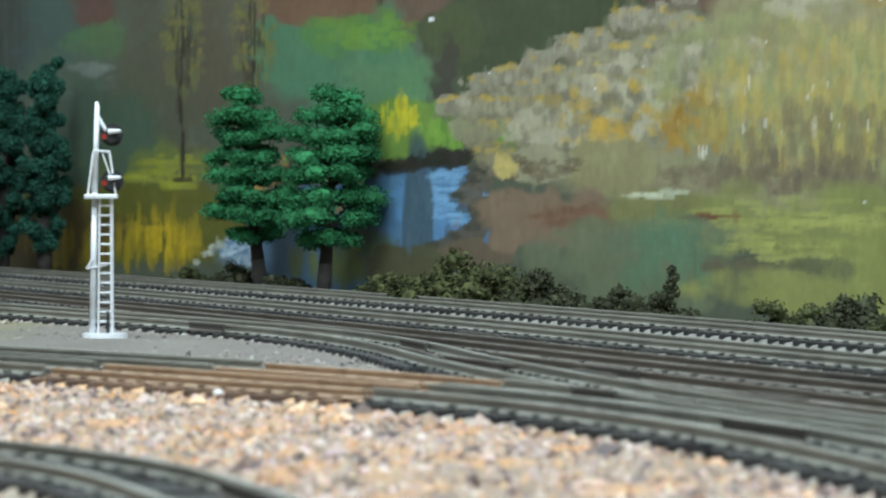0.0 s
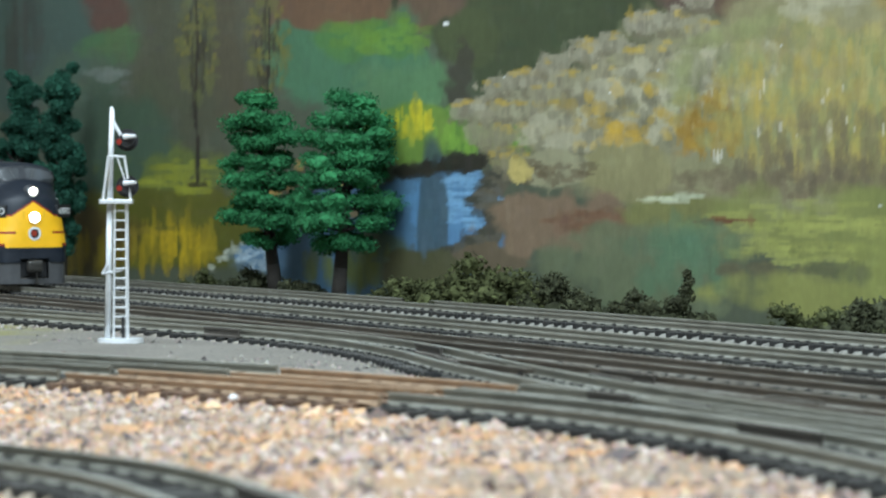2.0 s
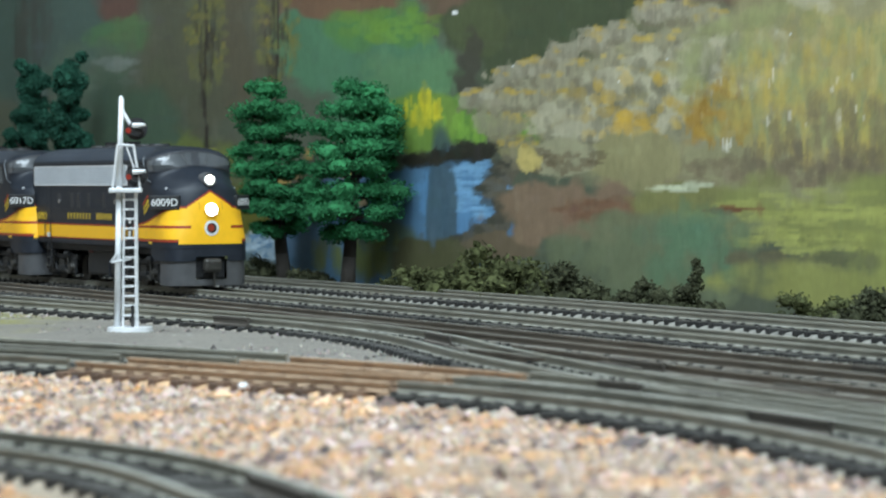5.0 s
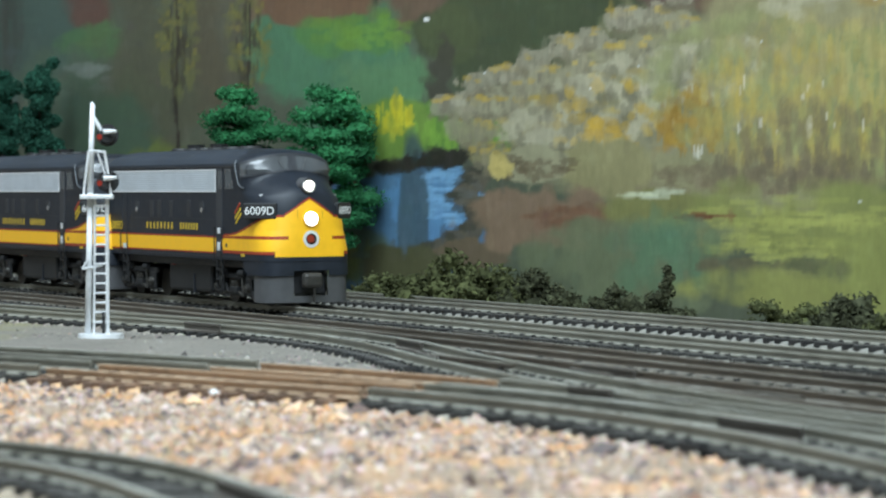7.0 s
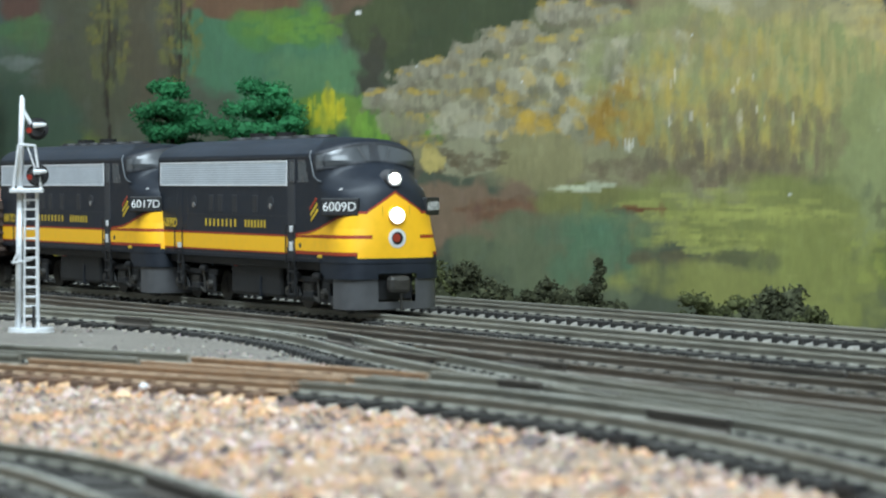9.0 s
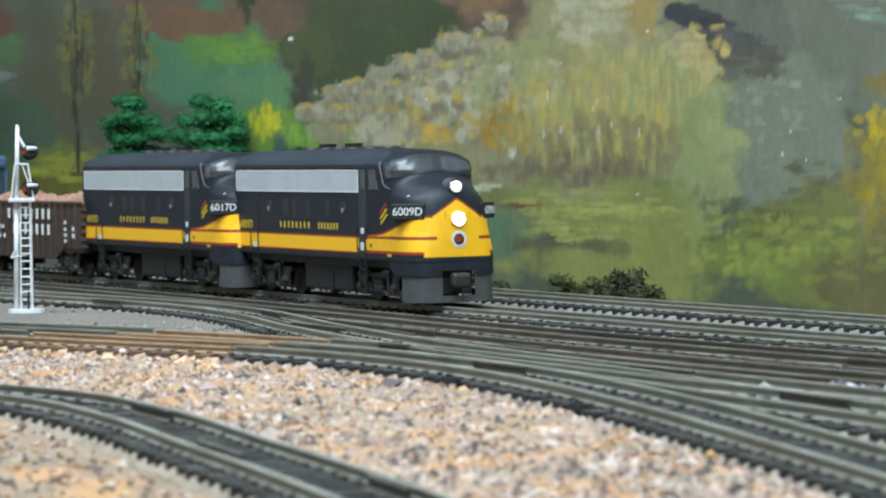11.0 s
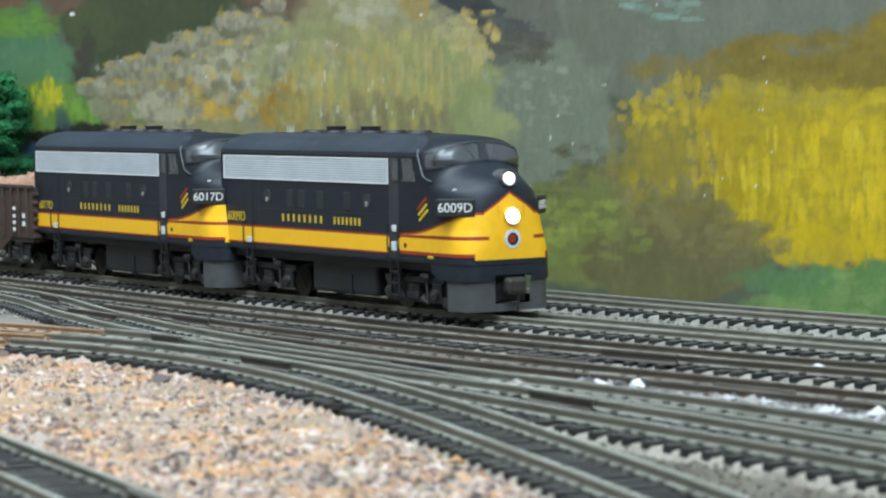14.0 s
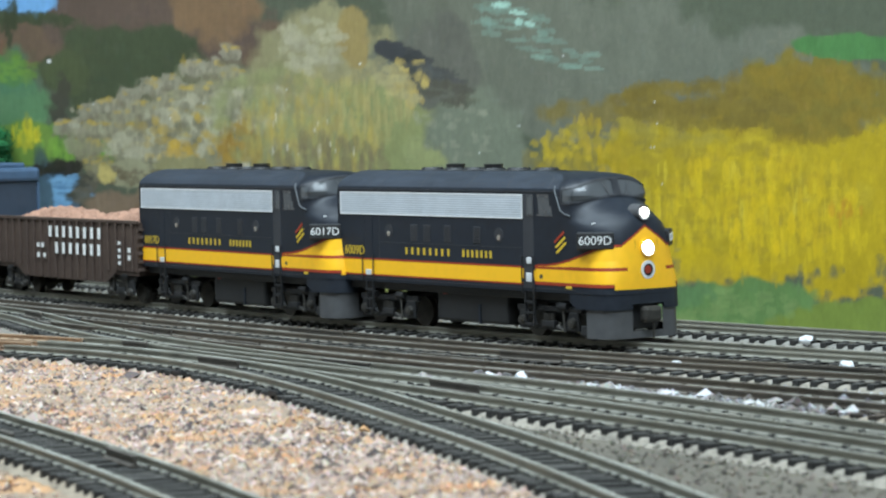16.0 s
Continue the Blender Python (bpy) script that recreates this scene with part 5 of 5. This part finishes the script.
    one("roof_hatch", lambda bm: box(bm, 32 * MM, 118 * MM, -4.6 * MM, 4.6 * MM, 62 * MM, 63.0 * MM, 0.0004), UNDER, body)
    for px in (27, 54, 84, 108, 132):
        shell("roof_seam", BODY_Z[-10:], [(px - REAR) / 140, (px - REAR) / 140 + 0.004], (-1, 1), 0.12, VENT, body)
    # frame, tank, pilot
    one("fuel_tank", lambda bm: box(bm, 60 * MM, 105 * MM, -15.5 * MM, 15.5 * MM, 3.6 * MM, 17 * MM, 0.0012), UNDER, loco, "black fuel tank")
    one("tank_divider", lambda bm: box(bm, 87.0 * MM, 88.4 * MM, -15.9 * MM, 15.9 * MM, 3.4 * MM, 11 * MM), BLACK, loco)
    one("tank_pipe", lambda bm: [cyl(bm, (x0 * MM, -16.4 * MM, 16.8 * MM), (x1 * MM, -16.4 * MM, 16.8 * MM), 0.5 * MM, None, 8) for x0, x1 in ((62, 78), (82, 96))], UNDER, loco)
    one("filler_cap", lambda bm: cyl(bm, (66.5 * MM, -16.8 * MM, 15.0 * MM), (66.5 * MM, -15.4 * MM, 15.0 * MM), 0.85 * MM, None, 12), RED_LENS, loco, "small red filler cap")
    truck(28.3, loco, (-15.2, 15.2), 6.0, 15.2)
    truck(130.6, loco, (-14.6, 14.6), 6.0, 15.2)
    shell("nose_skirt", fine(12.2, 18.2, 1.0), [0.97, 0.98, 0.99, 1.0] + NOSE, (-1, 1), -0.15, BLACK, body, "black nose skirt", lambda s, z, x, y: x > 143 and z > 18.4 - (x - 143) * 0.9 and not (abs(y) < 7.6 and z < 14.6))
    pil = shell("pilot", fine(1.6, 12.4, 0.9), [0.97, 0.985, 1.0] + NOSE, (-1, 1), -0.8, GREY_PILOT, loco, "dark grey steel pilot plate", lambda s, z, x, y: x > 155.5 and not (abs(y) < 7.6 and z > 4.6))
    one("pilot_foot", lambda bm: [box(bm, 150 * MM, 157 * MM, (s * 16.4 - 1) * MM, (s * 16.4 + 1) * MM, 2.2 * MM, 6.0 * MM, 0.0005) for s in (-1, 1)], UNDER, pil)
    one("coupler_pocket", lambda bm: box(bm, 150 * MM, 165.5 * MM, -7.6 * MM, 7.6 * MM, 4.6 * MM, 14.6 * MM, 0.0006), UNDER, loco)
    one("coupler", lambda bm: (box(bm, 158 * MM, 171.5 * MM, -1.4 * MM, 1.4 * MM, 9 * MM, 11.4 * MM, 0.0004), box(bm, 168.4 * MM, 172.6 * MM, -4.8 * MM, 3.4 * MM, 7.4 * MM, 13.4 * MM, 0.0014), cyl(bm, (171.2 * MM, 0, 1.6 * MM), (171.2 * MM, 0, 8.4 * MM), 0.45 * MM, None, 8)), WHEEL, loco, "dark knuckle coupler")
    one("under_plate", lambda bm: box(bm, 1 * MM, 152 * MM, -17.0 * MM, 17.0 * MM, 14.6 * MM, 18.2 * MM, 0.0004), UNDER, loco)
    return loco


lead = cab_diesel("6009D", "black and yellow cab diesel leading with lit headlights", HEADLIGHT)
second = cab_diesel("6017D", "black and yellow cab diesel coupled behind the first", CHROME)


# ---- wagons ----
def gondola():
    car = new("gondola_car")
    L = 158.0
    def tub(bm):
        for s in (-1, 1):
            box(bm, 2 * MM, (L - 2) * MM, (s * 16.2 - 0.5) * MM, (s * 16.2 + 0.5) * MM, 15 * MM, 38 * MM)
            box(bm, 34 * MM, (L - 34) * MM, (s * 16.2 - 0.5) * MM, (s * 16.2 + 0.5) * MM, 9 * MM, 15 * MM)
            v = [bm.verts.new((x * MM, (s * 16.2 + o) * MM, z * MM)) for o in (-0.5, 0.5) for x, z in ((22, 15), (34, 9), (34, 15))]
            bm.faces.new(v[:3]); bm.faces.new(v[3:])
            v = [bm.verts.new((x * MM, (s * 16.2 + o) * MM, z * MM)) for o in (-0.5, 0.5) for x, z in ((L - 22, 15), (L - 34, 9), (L - 34, 15))]
            bm.faces.new(v[:3]); bm.faces.new(v[3:])
        for x in (2, L - 3):
            box(bm, x * MM, (x + 1) * MM, -16 * MM, 16 * MM, 13 * MM, 38 * MM)
        box(bm, 2 * MM, (L - 2) * MM, -16 * MM, 16 * MM, 13 * MM, 15 * MM)
    body = one("body", tub, BROWN_CAR, car, "brown steel tub")
    one("top_chord", lambda bm: [box(bm, 1 * MM, (L - 1) * MM, (s * 16.6 - 1.0) * MM, (s * 16.6 + 1.0) * MM, 37.4 * MM, 39 * MM, 0.0003) for s in (-1, 1)], BROWN_CAR, body)
    for k in range(19):
        x = 5 + k * (L - 11.5) / 18
        low = 9.4 if 33 < x < L - 34 else 15
        for s in (-1, 1):
            one("rib", lambda bm: box(bm, x * MM, (x + 1.5) * MM, (s * 17.2 - 0.6) * MM, (s * 17.2 + 0.6) * MM, low * MM, 37.5 * MM, 0.0003), BROWN_CAR, body)
    for k in range(6):
        one("end_rib", lambda bm: box(bm, (L - 2) * MM, (L - 0.9) * MM, -16 * MM, 16 * MM, (15 + k * 3.8) * MM, (16.6 + k * 3.8) * MM, 0.0003), BROWN_CAR, body)
    bars("letter_bar", (8,), 65 * MM, 29.5 * MM, 7.6 * MM, 5.4 * MM, -17.9 * MM, WHITE, body, "white lettering bar", 0.36)
    bars("letter_bar", (7,), 72 * MM, 21.5 * MM, 7.6 * MM, 5.4 * MM, -17.9 * MM, WHITE, body, "white lettering bar", 0.36)
    for x, z, h in ((139, 18, 1.6), (139, 21, 1.6), (139, 24, 1.6), (139, 27.5, 1.6), (149, 20.5, 2.2), (149, 24, 2.2), (51, 24, 2.0), (56, 24, 2.0), (51, 19, 2.6), (58, 19, 2.2)):
        one("letter_bar", lambda bm: box(bm, x * MM, (x + 2.6) * MM, -17.95 * MM, -17.7 * MM, z * MM, (z + h) * MM), WHITE, body)
    truck(22, car, (-10, 10), 4.6)
    truck(L - 22, car, (-10, 10), 4.6)
    # heaped load
    nx, ny = 90, 22
    co = []
    for i in range(nx):
        for j in range(ny):
            x, y = 3.5 + (L - 7) * i / (nx - 1), -15.4 + 30.8 * j / (ny - 1)
            heap = abs(math.sin((x - 8) / 36 * 1.35)) ** 0.6
            edge = (1 - (y / 15.6) ** 2) ** 0.6
            co.append((x * MM, y * MM, (34.5 + 8.5 * heap * edge + 2.4 * noise.noise(Vector((x / 3, y / 3, 4))) + 1.0 * noise.noise(Vector((x, y, 9)))) * MM))
    mesh_ob("stone_load", co, grid_faces(nx, ny).tolist(), LOAD, car, "pinkish brown heaped stone load")
    one("coupler", lambda bm: box(bm, (L - 3) * MM, (L + 4.5) * MM, -1.5 * MM, 1.5 * MM, 8 * MM, 10.5 * MM, 0.0004), WHEEL, car)
    tagged(car, "brown gondola car heaped with pinkish stone", "wagon")
    return car


def hopper():
    car = new("covered_hopper_car")
    L = 176.0
    # sides take the darker blue, their shade being painted
    body = one("body", lambda bm: (box(bm, 2 * MM, (L - 2) * MM, -15.5 * MM, 15.5 * MM, 20 * MM, 56 * MM, 0.001)), BLUE_DARK, car, "blue side sheets with shade painted in")
    one("roof", lambda bm: (box(bm, 0, L * MM, -16.8 * MM, 16.8 * MM, 55.5 * MM, 63 * MM, 0.002), box(bm, 4 * MM, (L - 4) * MM, -10 * MM, 10 * MM, 62.5 * MM, 65.5 * MM, 0.001)), BLUE_CAR, body, "dusty blue roof")
    for k in range(8):
        x = 2 + k * (L - 6) / 7
        for s in (-1, 1):
            one("side_post", lambda bm: box(bm, x * MM, (x + 2.2) * MM, (s * 16.2 - 0.9) * MM, (s * 16.2 + 0.9) * MM, 20 * MM, 56 * MM, 0.0003), BLUE_CAR, body)
    one("side_sill", lambda bm: [box(bm, 0, L * MM, (s * 16.2 - 0.9) * MM, (s * 16.2 + 0.9) * MM, (z) * MM, (z + 3) * MM, 0.0003) for s in (-1, 1) for z in (18, 27)], BLUE_CAR, body)
    one("roof_label", lambda bm: [box(bm, (L - 18) * MM, (L - 6) * MM, -17.0 * MM, -16.7 * MM, z * MM, (z + 1.1) * MM) for z in (57.6, 59.6)], WHITE, body, "faded white lettering bars")
    for x in (45, 88, 131):
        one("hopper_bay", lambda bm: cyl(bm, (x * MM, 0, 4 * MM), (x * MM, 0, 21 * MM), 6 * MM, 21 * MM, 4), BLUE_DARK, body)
    truck(22, car, (-10, 10), 4.6)
    truck(L - 22, car, (-10, 10), 4.6)
    tagged(car, "dusty blue covered hopper car", "wagon")
    return car


gon, hop = gondola(), hopper()


# ---- loose stone, chips and small things on the ground ----
def stones(name, n, region, size, colour_mat, seed, label, lift=0.25):
    """n loose stones, strewn by region(x, y) -> keep, as one heap of stuff."""
    rnd = np.random.RandomState(seed)
    x, y = [], []
    (x0, x1, y0, y1), keep = region
    while len(x) < n:
        px, py = rnd.uniform(x0, x1, n), rnd.uniform(y0, y1, n)
        k = keep(px, py)
        x += px[k].tolist()
        y += py[k].tolist()
    x, y = np.array(x[:n]), np.array(y[:n])
    z = bed(x, y) - 0.0025
    r = size * rnd.lognormal(0, 0.35, n)
    base = np.array([(1, 0, 0), (-1, 0, 0), (0, 1, 0), (0, -1, 0), (0, 0, 1), (0, 0, -1)], float)
    fc = np.array([(0, 2, 4), (2, 1, 4), (1, 3, 4), (3, 0, 4), (2, 0, 5), (1, 2, 5), (3, 1, 5), (0, 3, 5)])
    dirs = base[None] * rnd.uniform(0.6, 1.25, (n, 6, 1)) + rnd.normal(0, 0.22, (n, 6, 3))
    a = rnd.rand(n) * 6.283
    c, s = np.cos(a)[:, None], np.sin(a)[:, None]
    vx, vy = dirs[..., 0] * c - dirs[..., 1] * s, dirs[..., 0] * s + dirs[..., 1] * c
    v = np.stack([x[:, None] + vx * r[:, None], y[:, None] + vy * r[:, None], z[:, None] + (dirs[..., 2] * 0.75 + lift) * r[:, None]], -1)
    f = (fc[None] + (np.arange(n) * 6)[:, None, None]).reshape(-1, 3)
    me = bpy.data.meshes.new(name)
    me.from_pydata(v.reshape(-1, 3).tolist(), [], f.tolist())
    me.materials.append(colour_mat)
    return tagged(new(name, me), label, "gravel", kind="stuff")


def stone_mat(name, cols, rough=0.9, patches=False):
    m = bpy.data.materials.new(name)
    m.use_nodes = True
    nt = m.node_tree
    b = nt.nodes["Principled BSDF"]
    g, ramp_n = nt.nodes.new("ShaderNodeNewGeometry"), nt.nodes.new("ShaderNodeValToRGB")
    e = ramp_n.color_ramp
    e.interpolation = "CONSTANT"
    while len(e.elements) < len(cols):
        e.elements.new(0.5)
    for k, c in enumerate(cols):
        e.elements[k].position = k / len(cols)
        e.elements[k].color = (*srgb(*c), 1)
    nt.links.new(g.outputs["Random Per Island"], ramp_n.inputs["Fac"])
    tc, n = nt.nodes.new("ShaderNodeTexCoord"), nt.nodes.new("ShaderNodeTexNoise")
    n.inputs["Scale"].default_value = 1500
    nt.links.new(tc.outputs["Object"], n.inputs["Vector"])
    mix = nt.nodes.new("ShaderNodeMix")
    mix.data_type, mix.blend_type = "RGBA", "OVERLAY"
    mix.inputs["Factor"].default_value = 0.5
    nt.links.new(ramp_n.outputs[0], mix.inputs["A"])
    nt.links.new(n.outputs["Color"], mix.inputs["B"])
    out = mix.outputs["Result"]
    if patches:
        big, mr, tint = nt.nodes.new("ShaderNodeTexNoise"), nt.nodes.new("ShaderNodeMapRange"), nt.nodes.new("ShaderNodeMix")
        big.inputs["Scale"].default_value, big.inputs["Detail"].default_value = 70, 4
        mr.inputs["From Min"].default_value, mr.inputs["From Max"].default_value = 0.50, 0.64
        tint.data_type, tint.blend_type = "RGBA", "MULTIPLY"
        tint.inputs["B"].default_value = (1.2, 0.95, 0.68, 1)
        nt.links.new(tc.outputs["Object"], big.inputs["Vector"])
        nt.links.new(big.outputs["Fac"], mr.inputs["Value"])
        nt.links.new(mr.outputs[0], tint.inputs["Factor"])
        nt.links.new(out, tint.inputs["A"])
        out = tint.outputs["Result"]
    nt.links.new(out, b.inputs["Base Color"])
    b.inputs["Roughness"].default_value = rough
    return m


def clear_of_tracks(x, y):
    ok = np.ones(len(x), bool)
    for nm in ("G", "G2", "K", "N1", "N2", "A", "T"):
        q = LINES[nm][::6]
        for k in range(0, len(x), 4000):
            ok[k:k + 4000] &= np.hypot(x[k:k + 4000, None] - q[:, 0], y[k:k + 4000, None] - q[:, 1]).min(1) > 0.0148
    return ok


TAN_STONES = stone_mat("tan_gravel", [(178, 156, 142), (160, 140, 126), (190, 170, 158), (176, 146, 118), (130, 112, 102), (166, 146, 132), (172, 152, 142), (108, 92, 86), (184, 150, 118), (98, 88, 86), (204, 186, 174)], patches=True)
GREY_STONES = stone_mat("grey_fines", [(134, 126, 120), (108, 102, 98), (150, 140, 130), (84, 79, 76), (122, 114, 106), (166, 158, 148)])
DARK_STONES = stone_mat("dark_ballast", [(102, 96, 86), (84, 79, 71), (118, 111, 99), (74, 69, 62), (130, 122, 108)])
CHIPS = stone_mat("white_chippings", [(176, 174, 176), (132, 130, 132), (196, 194, 194), (96, 93, 92), (152, 146, 142), (118, 110, 106)])

stones("tan_gravel", 66000, ((-0.17, 0.12, 0.11, 0.66), lambda x, y: (side_of("G", x, y) > 0.0155) & (side_of("H", x, y) < -0.010)), 0.00078, TAN_STONES, 1, "loose tan and orange gravel between two tracks")
stones("near_gravel", 5000, ((-0.2, 0.02, 0.10, 0.5), lambda x, y: (side_of("H", x, y) > -0.016) & ((side_of("H", x, y) > 0.02) | (side_of("H", x, y) < -0.012))), 0.0007, TAN_STONES, 2, "tan gravel round the nearest track")
stones("grey_fines", 17000, ((-0.28, 0.02, 0.58, 0.98), lambda x, y: (side_of("G2", x, y) < -0.0155) & (side_of("K", x, y) > 0.0155)), 0.00048, GREY_STONES, 3, "fine grey grit beside the signal")
stones("dark_ballast", 20000, ((-0.3, 0.4, 0.12, 1.25), lambda x, y: (side_of("G", x, y) < -0.004) & (side_of("A", x, y) > -0.03) & ~((side_of("G2", x, y) < -0.0155) & (side_of("K", x, y) > 0.0155)) & clear_of_tracks(x, y)), 0.00052, DARK_STONES, 4, "dark grey ballast between the tracks", 0.1)
stones("white_chippings", 11000, ((0.10, 0.30, 0.10, 0.42), lambda x, y: (off_line(x, y) > 0.131) & (off_line(x, y) < 0.154)), 0.00085, CHIPS, 5, "white stone chippings between the yard tracks", 1.2)
stones("scattered_chippings", 700, ((0.09, 0.34, 0.25, 0.58), lambda x, y: (off_line(x, y) > 0.035) & (off_line(x, y) < 0.13)), 0.0008, CHIPS, 6, "few white chippings among the ties", 0.6)


def chip(x, y, r, seed, label):
    bm = bmesh.new()
    bmesh.ops.create_icosphere(bm, subdivisions=2, radius=r)
    for v in bm.verts:
        v.co *= 1 + 0.5 * noise.noise(v.co * 700 + Vector((seed, 0, 0)))
        v.co.z *= 0.8
    ob = part("plaster_lump", bm, WHITE_CHIP)
    ob.location = (x, y, float(bed(x, y)[0]) + r * 0.25)
    tagged(ob, label, "lump", group="white lumps among the tracks")


for k, (x, y, r) in enumerate(((0.142, 0.408, 0.0021), (0.190, 0.464, 0.0018), (0.202, 0.457, 0.0022), (0.129, 0.577, 0.0012), (0.269, 0.541, 0.0024), (0.255, 0.434, 0.0026), (0.017, 0.763, 0.0020), (-0.114, 0.652, 0.0014), (-0.064, 0.566, 0.0009), (-0.095, 0.66, 0.0012), (-0.17, 0.93, 0.0013))):
    chip(x, y, r, k * 7, "small white lump of plaster among the tracks")


def ground_throw(x, y, turn, seed):
    """A turnout's switch machine: a low dark box with a lever."""
    m = one("switch_machine", lambda bm: (box(bm, -0.006, 0.006, -0.0022, 0.0022, -0.0015, 0.0016, 0.0003), cyl(bm, (-0.003, 0, 0.0014), (-0.003, 0, 0.0034), 0.0009, None, 10), box(bm, 0.001, 0.0045, -0.0012, 0.0012, 0.0014, 0.0024, 0.0002)), UNDER)
    m.matrix_basis = pose(x, y, float(bed(x, y)[0]) + 0.0002, 0, 0, turn) @ Matrix.Scale(0.5, 4)
    tagged(m, "low black switch machine beside a turnout", "switch", group="switch machines")


for gx_, gy_, turn in ((-0.022, 0.640, -62), (0.034, 0.446, -58), (0.062, 0.372, -66), (-0.011, 0.533, -45), (0.004, 0.70, -60), (-0.085, 0.846, -50)):
    ground_throw(gx_, gy_, turn, 1)


# ---- motion of the train ----
LEAD_Y = [(0, 1.516), (0.5, 1.488), (1, 1.4599), (1.5, 1.4319), (2, 1.4038), (2.5, 1.3777), (3, 1.3498), (3.6, 1.3185), (4.2, 1.2874), (4.8, 1.2566), (5.5, 1.2209), (6, 1.1961), (6.5, 1.1712), (7, 1.1459), (7.5, 1.1205), (8, 1.0944), (8.5, 1.0686), (9, 1.0424), (9.6, 1.0125), (10.2, 0.9826), (10.8, 0.9524), (11.5, 0.9169), (12, 0.8906), (12.5, 0.8637), (13, 0.8366), (13.5, 0.81), (14, 0.7838), (14.5, 0.7577), (15, 0.7318), (15.5, 0.7052), (16, 0.6769)]
RAIL_TOP = -0.0020


def on_line(s):
    return float(np.interp(s, LS, LX)), float(np.interp(s, LS, LY))


def stand(s, length):
    """Pose of a vehicle whose rear end is at arc s, its middle on the line, turned a little into the curve."""
    a, b = on_line(s - 0.15 * length), on_line(s - 0.8 * length)
    h = math.atan2(b[1] - a[1], b[0] - a[0])
    mx, my = (a[0] + b[0]) / 2 + 0.025 * length * math.cos(h), (a[1] + b[1]) / 2 + 0.025 * length * math.sin(h)
    h -= radians(2.2)
    d = 0.5 * length
    return pose(mx - d * math.cos(h), my - d * math.sin(h), RAIL_TOP, 0, 0, math.degrees(h))


def motions():
    arcs = [(t, float(np.interp(y, LY, LS))) for t, y in LEAD_Y]
    for thing, back, length in ((lead, -0.0037, 0.167), (second, 0.1604, 0.167), (gon, 0.3163, 0.158), (hop, 0.4945, 0.176)):
        walk(thing, [(t, stand(s + back, length)) for t, s in arcs])
    s0 = arcs[0][1]
    for wheel, r in SPINNING:
        place = wheel.location.copy()
        rows = []
        for k in range(0, 81):
            t = k * 0.2
            s = float(np.interp(t, [a for a, _ in arcs], [b for _, b in arcs]))
            rows.append((t, Matrix.Translation(place) @ Matrix.Rotation((s0 - s) / r, 4, "Y")))
        walk(wheel, rows)


motions()
